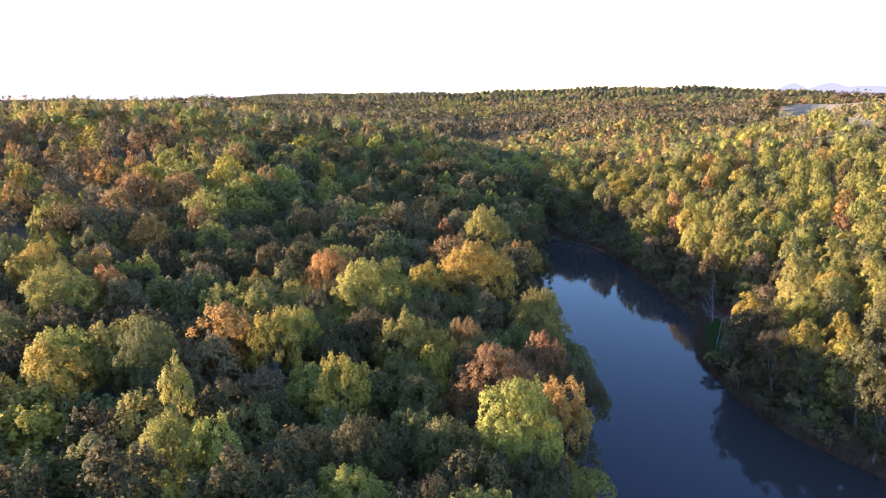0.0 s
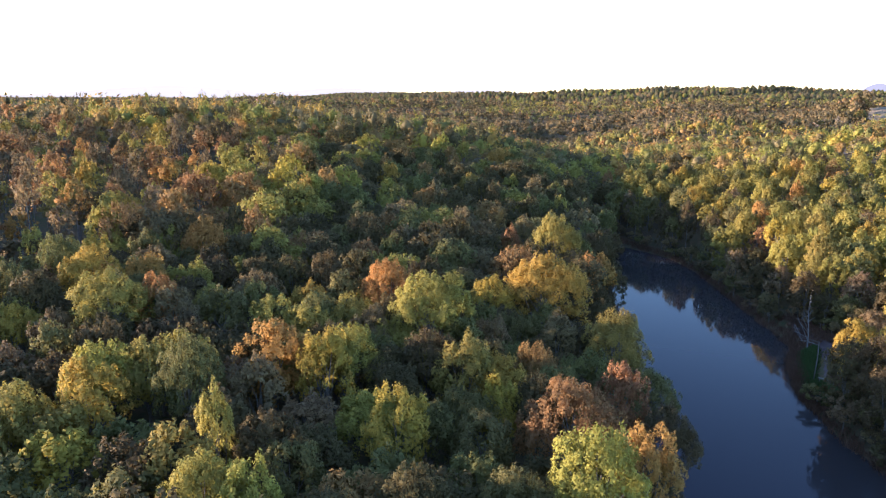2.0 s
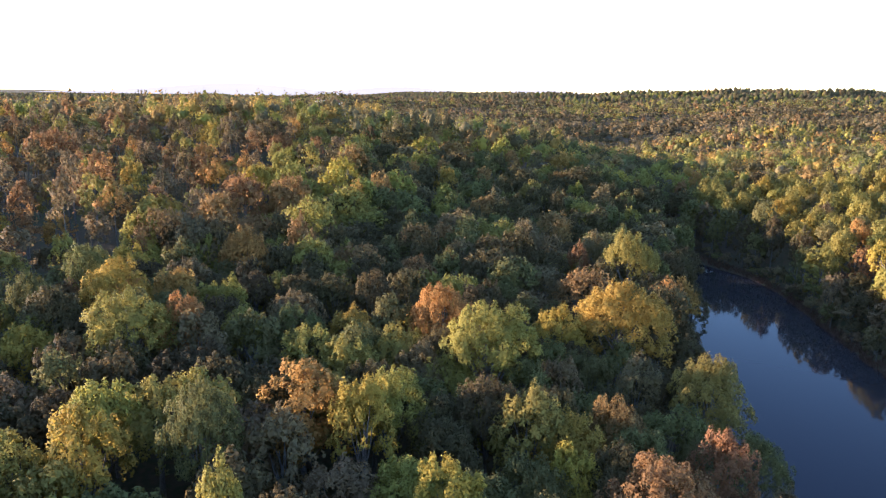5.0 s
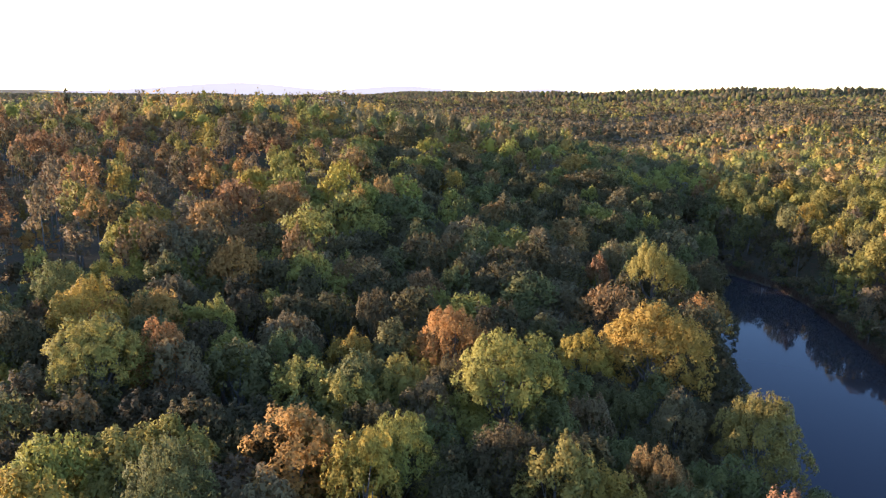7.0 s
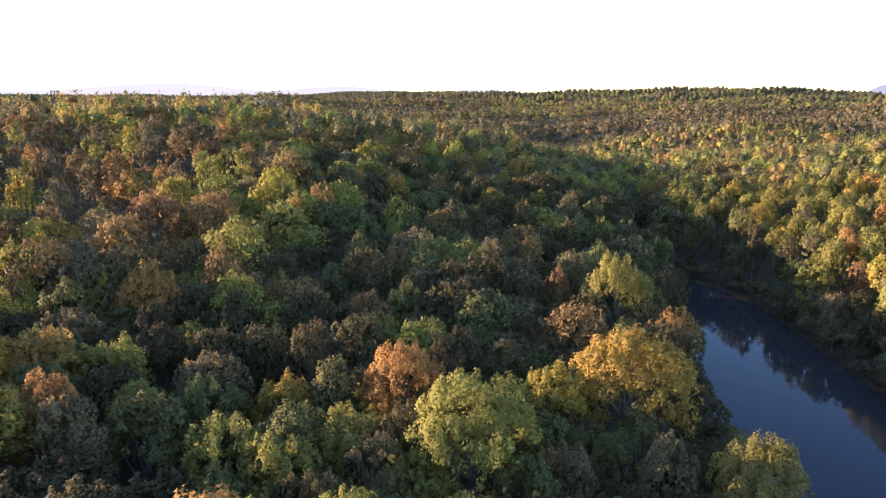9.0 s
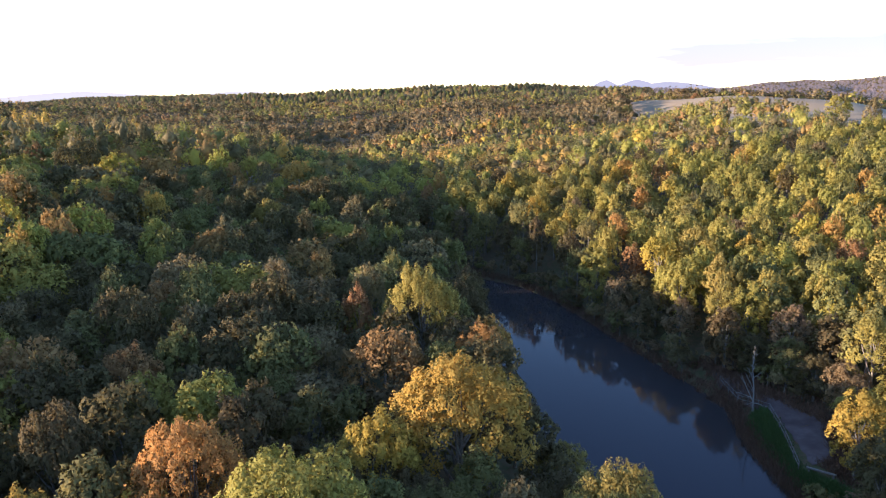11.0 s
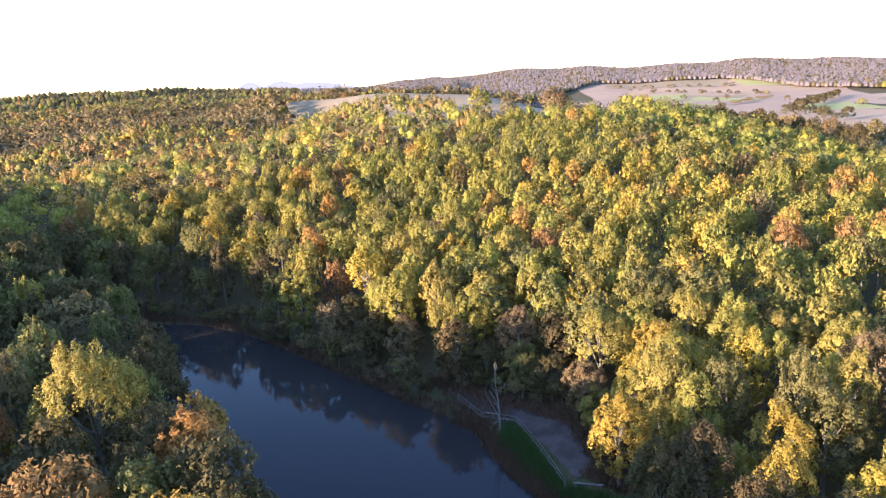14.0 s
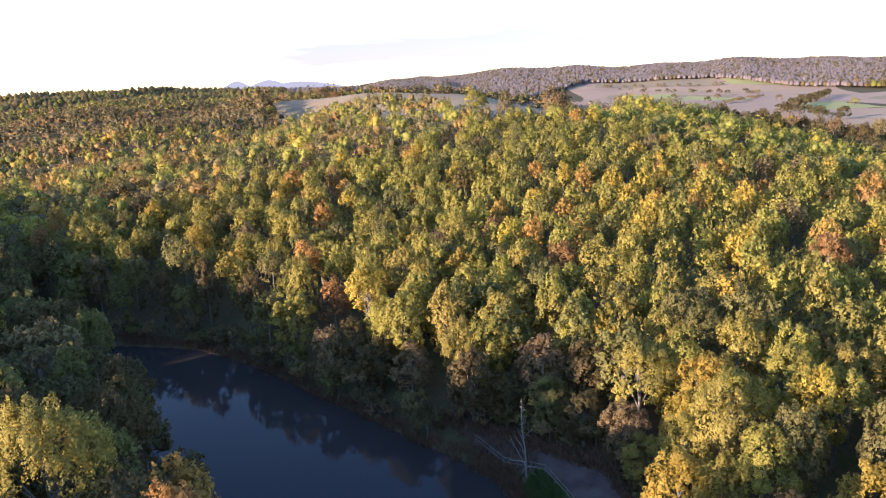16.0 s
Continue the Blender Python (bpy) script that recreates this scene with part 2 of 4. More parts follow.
def spread(near, far, start, growth):
    out, step = [near], start
    while abs(out[-1]) < abs(far):
        out.append(out[-1] + step)
        step *= growth
    return np.array(out)


xs = np.concatenate([spread(-40, -4800, -4.0, 1.07)[::-1], np.arange(-37, 8, 3.0), np.arange(8, 66, 1.2), spread(66, 4800, 3.0, 1.06)])
ys = np.concatenate([spread(10, -4000, -6.0, 1.12)[::-1], np.arange(13, 260, 2.5), spread(260, 4900, 4.0, 1.045)])
v, f = sheet(xs, ys)
ground_ob = tagged(new("ground", mesh_of("ground", v, f, [FLOOR], smoothed=True)), "brown leaf-littered forest floor over low rolling hills", "ground", kind="structure")

ys = np.arange(-190, 250, 4.0)
gx = np.stack([river_left(ys) - 3.2, (river_left(ys) + river_right(ys)) / 2, river_right(ys) + 3.2], 1)
v = np.stack([gx, np.repeat(ys[:, None], 3, 1), np.zeros_like(gx)], -1).reshape(-1, 3)
i = np.arange(len(ys) - 1)[:, None] * 3 + np.arange(2)[None]
f = np.stack([i, i + 1, i + 4, i + 3], -1).reshape(-1, 4)
tagged(new("water", mesh_of("water", v, f, [WATER], smoothed=True)), "calm dark blue river water reflecting trees and sky", "river", kind="structure")


def draped(name, corners, mat, label, category, lift, cells=14):
    """A four-cornered patch laid on the ground, with slightly wandering edges."""
    c = [np.array(p, float) for p in corners]
    u, w = np.meshgrid(np.linspace(0, 1, cells + 1), np.linspace(0, 1, cells + 1))
    u, w = u[..., None], w[..., None]
    q = (c[0] * (1 - u) + c[1] * u) * (1 - w) + (c[3] * (1 - u) + c[2] * u) * w
    size = np.linalg.norm(c[0] - c[2])
    q = q + 0.012 * size * np.stack([np.sin(q[..., 1] * 23 / size), np.sin(q[..., 0] * 19 / size + 1)], -1)
    z = ground(q[..., 0], q[..., 1]) + lift
    v = np.concatenate([q, z[..., None]], -1).reshape(-1, 3)
    i = np.arange(cells)[:, None] * (cells + 1) + np.arange(cells)[None]
    f = np.stack([i, i + 1, i + cells + 2, i + cells + 1], -1).reshape(-1, 4)
    return tagged(new(name, mesh_of(name, v, f, [mat], smoothed=True)), label, category, kind="structure")


draped("path", [(48.6, 127), (50.4, 127), (51.6, 109), (46.8, 109)], TRACK, "grey trodden dirt track beside the river fence", "path", 0.10, 30)
draped("path", [(46.8, 109.1), (51.5, 109.1), (47.0, 102.2), (44.0, 102.2)], TRACK, "grey trodden dirt clearing at the fence end", "path", 0.105, 30)


def polar(az, r):
    return (math.sin(radians(az)) * r, math.cos(radians(az)) * r)


# farmed valley and the pale pasture on the rise
draped("field", [(150, 330), (262, 215), (480, 420), (255, 660)], PASTURE, "pale dry pasture on a low rise behind the forest", "field", 0.3, 24)
draped("field", [(470, 190), (500, 420), (1330, 1080), (1480, 560)], PLOUGHED, "brown farmland floor of the far valley", "field", 0.15, 30)
draped("field", [(640, 400), (730, 560), (1090, 810), (1130, 600)], PASTURE, "pale tan pasture in the far valley", "field", 0.3)
draped("field", [(1120, 600), (1090, 820), (1330, 880), (1300, 500)], STUBBLE, "reddish stubble field below the far wooded hills", "field", 0.35)
draped("field", [(800, 470), (860, 560), (1090, 660), (1010, 520)], MEADOW, "grey-green meadow strip in the far valley", "field", 0.5)
draped("field", [(880, 372), (800, 284), (1180, 392), (1070, 434)], PLOUGHED, "purple-brown ploughed field beyond the hedge", "field", 0.3)
draped("field", [(700, 332), (822, 396), (876, 366), (748, 275)], MEADOW, "bright green strip of young crop", "field", 0.32)
draped("field", [(500, 205), (590, 310), (690, 330), (742, 270)], STUBBLE, "pink-brown stubble field at the forest edge", "field", 0.3)
draped("field", [(560, 330), (600, 420), (720, 480), (690, 350)], STUBBLE, "tan stubble strip on the valley floor", "field", 0.42)
draped("field", [(820, 470), (870, 560), (960, 590), (930, 480)], PLOUGHED, "brown tilled plot in the far valley", "field", 0.62)
draped("field", [(1010, 640), (980, 700), (1090, 780), (1130, 700)], MEADOW, "faded green plot below the far hills", "field", 0.55)
draped("field", [(900, 300), (930, 350), (1180, 380), (1160, 310)], PASTURE, "pale pasture at the valley edge", "field", 0.45)
draped("field", [(1300, 700), (1210, 930), (1350, 1010), (1450, 800)], PASTURE, "pale pasture climbing the far hill foot", "field", 0.7)
draped("field", [(1320, 560), (1310, 690), (1440, 780), (1470, 640)], MEADOW, "dull green meadow at the far hill foot", "field", 0.7)
draped("field", [(1400, 640), (1390, 720), (1470, 790), (1480, 700)], STUBBLE, "small clearing on the far wooded hill", "field", 0.4, 8)

# far mountains on the horizon, glowing in their haze colour
def mountain(az, wide, high, far, seed, label, mat):
    u = np.linspace(-1, 1, 41)
    ridge = np.exp(-(np.abs(u * 2.1) ** 1.6)) + 0.035 * np.sin(u * 9 + seed) * (1 - u * u)
    ridge = np.clip(ridge, 0, None)
    rows = []
    for depth, part in ((0, 0.0), (130, 0.55), (300, 1.0), (520, 0.5), (760, 0.0)):
        x0, y0 = polar(az, far + depth)
        x = x0 + u * wide * math.cos(radians(az))
        y = y0 - u * wide * math.sin(radians(az))
        rows.append(np.stack([x, y, -6 + high * part * ridge], -1))
    v = np.concatenate(rows)
    i = np.arange(4)[:, None] * 41 + np.arange(40)[None]
    f = np.stack([i, i + 1, i + 42, i + 41], -1).reshape(-1, 4)
    tagged(new("backdrop", mesh_of("backdrop", v, f, [mat], smoothed=True)), label, "mountain", kind="structure")


mountain(26.25, 300, 110, 3900, 3, "blue far mountain peak on the horizon", BLUE_HAZE)
mountain(28.5, 380, 115, 3900, 5, "twin blue far mountain peak on the horizon", BLUE_HAZE)
mountain(30.6, 900, 99, 4000, 6, "low blue far mountain ridge on the horizon", BLUE_HAZE)
mountain(-26.0, 1500, 74, 3700, 8, "pale hazy far hill on the horizon", PALE_HAZE)
mountain(-13.0, 1300, 71, 3700, 9, "pale hazy far hill ridge on the horizon", PALE_HAZE)
mountain(-2.0, 900, 70, 3700, 10, "pale hazy far hill top on the horizon", PALE_HAZE)


# ---- trees ----
def unit(v):
    return v / np.maximum(np.linalg.norm(v, axis=-1, keepdims=True), 1e-6)


def sprays(rng, place, facing, size):
    """Pointed three-cornered leaf sprays."""
    n = len(place)
    grows = rng.normal(size=(n, 3)) * 0.6 + np.array([0, 0, 0.9])
    a = unit(grows - 0.7 * facing * (grows * facing).sum(1, keepdims=True))
    b = unit(np.cross(facing, a))
    s = (size * rng.uniform(0.6, 1.4, n))[:, None]
    w = s * rng.uniform(0.3, 0.5, n)[:, None]
    skew = s * rng.uniform(-0.25, 0.25, n)[:, None]
    v = np.stack([place - a * s * 0.45 + b * w, place - a * s * 0.45 - b * w, place + a * s * 0.6 + b * skew], 1)
    return v.reshape(-1, 3), np.arange(3 * n).reshape(n, 3)


def crown_shape(rng, centre, radii, boughs, clumps, count, size, fat, low=-0.45, spiky=0.0):
    """Leaf sprays on the outside of round clumps, which sit on the boughs of an uneven crown."""
    centre, radii = np.array(centre, float), np.array(radii, float)
    k = np.arange(boughs) + 0.5
    lift = 1 - k / boughs * (1 - low)
    turn = k * 2.39996 + rng.uniform(0, 6.28)
    flat = np.sqrt(np.clip(1 - lift**2, 0, 1))
    way = unit(np.stack([flat * np.cos(turn), flat * np.sin(turn), lift], -1) + rng.normal(size=(boughs, 3)) * 0.22)
    bulk = rng.uniform(0.32, 0.56, boughs)
    mid = centre + way * (rng.uniform(0.9, 1.06, boughs) - bulk)[:, None] * radii
    mid[:, :2] *= (1 - 0.45 * min(0.7, spiky) * np.clip(way[:, 2:], 0, 1))
    on = rng.choice(boughs, clumps, p=bulk**2 / (bulk**2).sum())
    aim = unit(rng.normal(size=(clumps, 3)) * 0.85 + way[on] * 0.8 + np.array([0, 0, 0.4]))
    spot = mid[on] + aim * bulk[on][:, None] * radii * rng.uniform(0.66, 1.2, clumps)[:, None]
    round_ = fat * rng.uniform(0.55, 1.45, clumps)
    pick = rng.choice(clumps, count, p=round_**2 / (round_**2).sum())
    out = unit(rng.normal(size=(count, 3)) + aim[pick] * 0.75 + np.array([0, 0, 0.35]))
    # clumps end in upright tips
    grow = np.concatenate([np.ones((count, 2)), 1 + np.clip(out[:, 2:], 0, 1) ** 2 * spiky], 1)
    place = spot[pick] + out * grow * (round_[pick] * rng.uniform(0.62, 1.12, count))[:, None]
    jitter = rng.normal(size=(count, 3))
    facing = unit(out + 0.35 * jitter)
    v, f = sprays(rng, place, facing, size)
    whole = unit((place - centre) / radii + np.array([0, 0, 0.2]))
    shade = unit(0.7 * out + 0.25 * aim[pick] + 0.4 * whole + 0.22 * jitter)
    return v, f, np.repeat(shade, 3, 0), mid


def tube(path, radii, sides):
    """A tapered limb along a line."""
    path, radii = np.asarray(path, float), np.asarray(radii, float)
    along = unit(np.gradient(path, axis=0))
    side = unit(np.cross(along, np.array([0.31, 0.87, 0.38])))
    other = np.cross(along, side)
    t = np.arange(sides) * 2 * math.pi / sides
    v = path[:, None] + radii[:, None, None] * (np.cos(t)[None, :, None] * side[:, None] + np.sin(t)[None, :, None] * other[:, None])
    k = len(path)
    i = np.arange(k - 1)[:, None] * sides + np.arange(sides)[None]
    j = np.arange(k - 1)[:, None] * sides + (np.arange(sides)[None] + 1) % sides
    f = np.stack([i, j, j + sides, i + sides], -1).reshape(-1, 4)
    return v.reshape(-1, 3), f


def joined(pieces):
    vs, fs, base = [], [], 0
    for v, f in pieces:
        vs.append(v)
        fs.append(f + base)
        base += len(v)
    return np.concatenate(vs), np.concatenate(fs)


def trunk_shape(rng, height, thick, mids, limbs, sides=6):
    sway = rng.normal(size=2) * 0.035 * height
    u = np.linspace(0, 1, 6)
    line = np.stack([sway[0] * u**2, sway[1] * u**2, height * u - 0.3], -1)
    pieces = [tube(line, thick * (1.25 - 1.1 * u), sides)]
    for target in mids[:limbs]:
        k = rng.uniform(0.35, 0.75)
        foot = np.array([sway[0] * k * k, sway[1] * k * k, min(height * k, target[2] - 0.3)])
        bend = (foot + target) / 2 + np.array([0, 0, -0.25]) + rng.normal(size=3) * 0.2
        w = np.linspace(0, 1, 4)[:, None]
        pieces.append(tube(foot * (1 - w) ** 2 + bend * 2 * w * (1 - w) + target * w**2, thick * np.array([0.5, 0.36, 0.22, 0.1]), 4))
    return joined(pieces)


# habit: height, crown's centre, crown's radii, boughs, trunk, clumps, clump's radius, tips
HABIT = {
    "oak": (14.8, 9.0, (4.4, 4.4, 4.4), 16, 0.30, 320, 0.43, 0.8),
    "upright": (12.9, 7.6, (2.7, 2.7, 4.1), 12, 0.20, 165, 0.34, 1.2),
    "slim": (14.7, 10.2, (2.2, 2.2, 3.6), 9, 0.15, 84, 0.35, 0.8),
    "skirted": (11.8, 5.6, (2.6, 2.6, 5.0), 15, 0.18, 185, 0.36, 1.1),
    "bush": (5.3, 2.7, (2.3, 2.3, 2.2), 7, 0.10, 54, 0.36, 0.5),
}
SPRAYS = {"oak": (7800, 0.28), "upright": (3500, 0.27), "slim": (2000, 0.29), "skirted": (3900, 0.28), "bush": (1200, 0.27)}
MIDDLE = {"oak": (1600, 0.50), "upright": (1250, 0.39), "slim": (640, 0.46), "skirted": (1450, 0.42), "bush": (200, 0.5)}
BANKSIDE = {"oak": (2700, 0.36), "upright": (1800, 0.33), "skirted": (2100, 0.34)}
HILLSIDE = {"oak": (1900, 0.42), "upright": (1300, 0.37), "slim": (900, 0.35)}
LOWEST = {"skirted": -0.75, "slim": -0.4, "bush": -0.4, "oak": -0.3, "upright": -0.5}


def lump(rng, centre, radii, sides=5):
    """A small uneven dome of foliage, for trees far away."""
    rows = []
    for high, wide in ((-0.55, 0.75), (0.3, 0.95)):
        t = (np.arange(sides) + rng.uniform()) * 2 * math.pi / sides
        r = wide * rng.uniform(0.75, 1.2, sides)
        rows.append(np.stack([r * np.cos(t), r * np.sin(t), high + rng.uniform(-0.15, 0.15, sides)], -1))
    v = np.concatenate(rows + [np.array([[0, 0, rng.uniform(0.9, 1.1)]])])
    f = []
    for k in range(sides):
        n = (k + 1) % sides
        f += [(k, n, sides + n), (k, sides + n, sides + k), (sides + k, sides + n, 2 * sides)]
    return v * radii + centre, np.array(f), unit(v + np.array([0, 0, 0.25]))


def template(habit, seed, table):
    rng = np.random.default_rng(seed)
    height, centre, radii, boughs, thick, clumps, fat, spiky = HABIT[habit]
    count, size, lumps = (*table[habit], 0)[:3]
    few = max(8, min(clumps, count // 9))
    v, f, shade, mids = crown_shape(rng, (0, 0, centre), radii, min(boughs, few), few, count, size, fat * (clumps / few) ** 0.38, LOWEST[habit], spiky)
    if lumps == 1:
        v, f, shade = lump(rng, (0, 0, centre - 1.2), np.array(radii) * (1, 1, 1.45))
    elif lumps:
        vs, fs, ns = [v], [f], [shade]
        for q in mids[:lumps]:
            a, b, c = lump(rng, q, np.array(radii) * rng.uniform(0.30, 0.42))
            fs.append(b + sum(len(w) for w in vs))
            vs.append(a)
            ns.append(c)
        v, f, shade = np.concatenate(vs), np.concatenate(fs), np.concatenate(ns)
    return rng, v, f, shade, mids


NEAR, FINE = {}, {}
CLOSE = {"oak": (18000, 0.17), "upright": (7600, 0.18), "skirted": (8000, 0.185)}
for habit, many in (("oak", 5), ("upright", 7), ("slim", 4), ("skirted", 5), ("bush", 3)):
    for k in range(many):
        rng, v, f, shade, mids = template(habit, 100 + 17 * k + len(habit), SPRAYS)
        height, centre, radii, boughs, thick = HABIT[habit][:5]
        crown = mesh_of("crown", v, f, [LEAF["green"]], normals=shade)
        tv, tf = trunk_shape(rng, centre + radii[2] * 0.35, thick, mids, 14 if habit == "oak" else 8)
        trunk = mesh_of("trunk", tv, tf, [BARK], smoothed=True)
        NEAR.setdefault(habit, []).append((crown, trunk, height))
        if habit in CLOSE:
            rng, v, f, shade, mids = template(habit, 100 + 17 * k + len(habit), CLOSE)
            FINE.setdefault(habit, []).append((mesh_of("crown", v, f, [LEAF["green"]], normals=shade), trunk, height))

LOOKS = {"oak": "broad-crowned oak tree", "upright": "upright young oak tree", "slim": "tall slim tree with a bare trunk", "skirted": "leafy young oak", "bush": "low bushy shrub"}
COUNT = {"n": 0}


def tree(x, y, top, radius, kind, habit="upright", where="in the forest", shape=None, fine=False):
    """A tree whose crown reaches the height top, radius metres wide to each side."""
    k = COUNT["n"]
    COUNT["n"] += 1
    stock = FINE if fine and habit in FINE else NEAR
    crown, trunk, height = stock[habit][(shape if shape is not None else k * 5 + k // 3) % len(NEAR[habit])]
    foot = float(ground(x, y))
    up = (top - foot) / height
    wide = radius / HABIT[habit][2][0]
    name = "shrub" if habit == "bush" else "tree"
    ob = new(name)
    ob.empty_display_size = 0.3
    ob.matrix_basis = pose(x, y, foot, 0, 0, (k * 137.5) % 360) @ Matrix.Diagonal((wide, wide, up, 1))
    tagged(ob, f"{kind} {LOOKS[habit]} {where}", name, group=f"{name}s {where}")
    for part_name, data in (("trunk", trunk), ("crown", crown)):
        part = new(part_name, data)
        part.parent = ob
        if part_name == "crown":
            part.material_slots[0].link = "OBJECT"
            part.material_slots[0].material = LEAF[kind]
    return ob


TAKEN = []


def hero(x, y, top, radius, kind, habit="upright", where="in the forest by the river", shape=None):
    TAKEN.append((x, y, radius))
    return tree(x, y, top, radius * (1.15 if habit == "upright" else 1.0), kind, habit, where, shape, y < 132)


LB, RB, HL = "on the near river bank", "on the far river bank", "on the shaded hillside"
# near bank, the trees that stand out
hero(-9.0, 84.0, 20.8, 5.2, "olive", "oak", LB, 0)
hero(4.8, 98.0, 19.9, 6.0, "gold", "oak", LB, 1)
hero(-2.4, 95.0, 18.0, 2.9, "gold", "upright", LB)
hero(-15.4, 91.8, 20.3, 3.9, "orange", "oak", LB, 3)
hero(-18.0, 89.5, 16.8, 2.8, "gold", "upright", LB)
hero(-4.4, 71.0, 18.8, 2.8, "olive", "upright", LB)
hero(6.0, 52.5, 18.4, 4.1, "lime", "oak", LB, 2)
hero(10.4, 56.0, 17.2, 2.5, "orange", "upright", LB)
hero(5.2, 62.6, 17.3, 4.6, "russet", "oak", LB, 3)
hero(10.8, 71.5, 15.8, 2.4, "russet", "upright", LB)
hero(12.2, 84.7, 16.6, 4.0, "olive", "oak", LB, 4)
hero(-9.2, 59.0, 18.2, 2.5, "gold", "upright", LB)
hero(-0.8, 66.5, 15.9, 1.9, "gold", "upright", LB)
hero(-6.4, 48.2, 16.6, 3.2, "dark green", "oak", LB)
hero(-21.7, 52.8, 19.6, 1.6, "lime", "upright", LB)
hero(-16.8, 46.2, 18.4, 2.1, "lime", "upright", LB)
hero(-17.0, 66.5, 20.2, 2.4, "gold", "upright", LB)
hero(-22.8, 68.6, 19.8, 3.6, "orange", "upright", LB)
hero(-17.2, 61.0, 16.0, 2.8, "brown", "upright", LB)
hero(-28.1, 61.8, 20.0, 3.2, "green", "oak", LB)
hero(-34.8, 58.2, 19.4, 2.7, "gold", "upright", LB)
hero(-31.0, 87.6, 18.5, 2.6, "green", "upright", LB)
hero(-36.4, 86.4, 18.0, 2.4, "lime", "upright", LB)
hero(-44.6, 78.2, 21.5, 5.0, "lime", "oak", LB)
hero(-41.2, 82.5, 20.4, 2.4, "orange", "upright", LB)
hero(-53.0, 88.0, 21.7, 4.3, "gold", "oak", LB)
hero(-60.0, 93.0, 22.0, 3.4, "green", "oak", LB)
hero(-40.6, 92.0, 19.0, 2.2, "olive", "upright", LB)
hero(-26.5, 80.0, 18.8, 2.7, "lime", "upright", LB)
hero(-22.0, 78.5, 18.8, 2.6, "lime", "upright", LB)
hero(2.8, 75.5, 15.7, 2.7, "russet", "oak", LB)
hero(5.6, 86.0, 15.6, 2.3, "brown", "upright", LB)
hero(-2.2, 59.6, 15.7, 2.4, "green", "upright", LB)
hero(-30.8, 67.6, 18.6, 2.6, "olive", "upright", LB)
hero(-39.4, 56.2, 18.2, 2.6, "lime", "upright", LB)
hero(-61.4, 84.6, 20.2, 3.0, "green", "oak", LB)
hero(-60.0, 101.0, 20.7, 3.0, "gold", "upright", LB)
hero(-47.2, 91.0, 20.6, 2.8, "orange", "upright", LB)
hero(-48.2, 105.0, 17.8, 2.8, "green", "upright", LB)
hero(-25.6, 90.6, 17.7, 2.6, "gold", "upright", LB)
hero(8.2, 128.5, 20.2, 4.9, "lime", "oak", LB, 0)
hero(15.5, 136.5, 15.2, 3.0, "dark green", "oak", LB)
hero(18.0, 142.5, 14.4, 2.8, "dark green", "oak", LB)
hero(21.2, 152.5, 13.6, 2.6, "dark green", "upright", LB)
hero(20.2, 146.2, 9.4, 2.8, "dark green", "skirted", LB)
hero(19.4, 134.5, 9.2, 2.8, "dark green", "skirted", LB)
hero(22.5, 169.6, 14.5, 3.0, "green", "oak", LB)
hero(12.4, 118.4, 16.0, 3.2, "orange", "upright", LB)
hero(0.4, 129.8, 17.4, 2.0, "russet", "upright", LB)
hero(-4.6, 137.0, 17.6, 2.8, "brown", "upright", LB)
hero(2.8, 139.5, 17.8, 2.8, "brown", "oak", LB)
hero(12.2, 175.4, 17.2, 2.0, "lime", "upright", LB)
hero(15.4, 101.0, 9.4, 2.6, "olive", "oak", LB)
hero(14.6, 94.5, 9.0, 2.6, "green", "upright", LB)
hero(14.2, 66.0, 13.6, 3.0, "dark green", "oak", LB)
hero(15.0, 77.0, 12.6, 3.0, "green", "oak", LB)
hero(-35.8, 121.2, 17.6, 2.0, "lime", "upright", HL)
hero(-23.0, 113.6, 18.3, 2.8, "russet", "upright", HL)
hero(-71.8, 141.0, 22.6, 2.8, "lime", "slim", HL)
hero(-66.0, 155.0, 25.8, 4.2, "gold", "oak", HL)
hero(-84.5, 135.0, 23.0, 4.8, "olive", "oak", HL)
hero(-42.0, 196.0, 23.2, 4.2, "orange", "oak", HL)
hero(-32.0, 189.0, 22.8, 3.4, "gold", "oak", HL)
hero(-72.8, 188.0, 26.4, 4.6, "olive", "oak", HL)
hero(-10.4, 193.5, 19.6, 3.6, "olive", "oak", HL)
# far bank
hero(54.0, 113.6, 9.4, 2.5, "dark green", "skirted", RB)
hero(54.2, 118.4, 9.8, 2.6, "green", "skirted", RB)
hero(52.8, 123.4, 8.8, 2.5, "dark green", "skirted", RB)
hero(51.4, 104.6, 8.6, 2.4, "olive", "skirted", RB)
hero(45.6, 98.4, 12.1, 2.9, "gold", "skirted", RB)
hero(48.6, 96.2, 11.2, 2.2, "lime", "skirted", RB)
hero(52.3, 86.6, 12.7, 2.9, "gold", "skirted", RB)
hero(48.4, 88.4, 9.6, 2.4, "lime", "skirted", RB)
hero(58.9, 100.2, 14.0, 4.0, "lime", "oak", RB, 3)
hero(60.8, 103.6, 14.4, 3.0, "gold", "upright", RB)
hero(58.2, 109.8, 15.2, 2.8, "olive", "upright", RB)
hero(56.2, 129.6, 14.6, 2.9, "lime", "skirted", RB)
hero(53.2, 131.2, 14.2, 2.8, "olive", "skirted", RB)
hero(52.2, 170.4, 12.6, 3.0, "lime", "skirted", RB)
hero(47.6, 160.2, 13.6, 3.2, "olive", "skirted", RB)
hero(55.4, 152.6, 16.8, 2.6, "gold", "upright", RB)
hero(62.9, 153.6, 18.6, 2.6, "olive", "upright", RB)
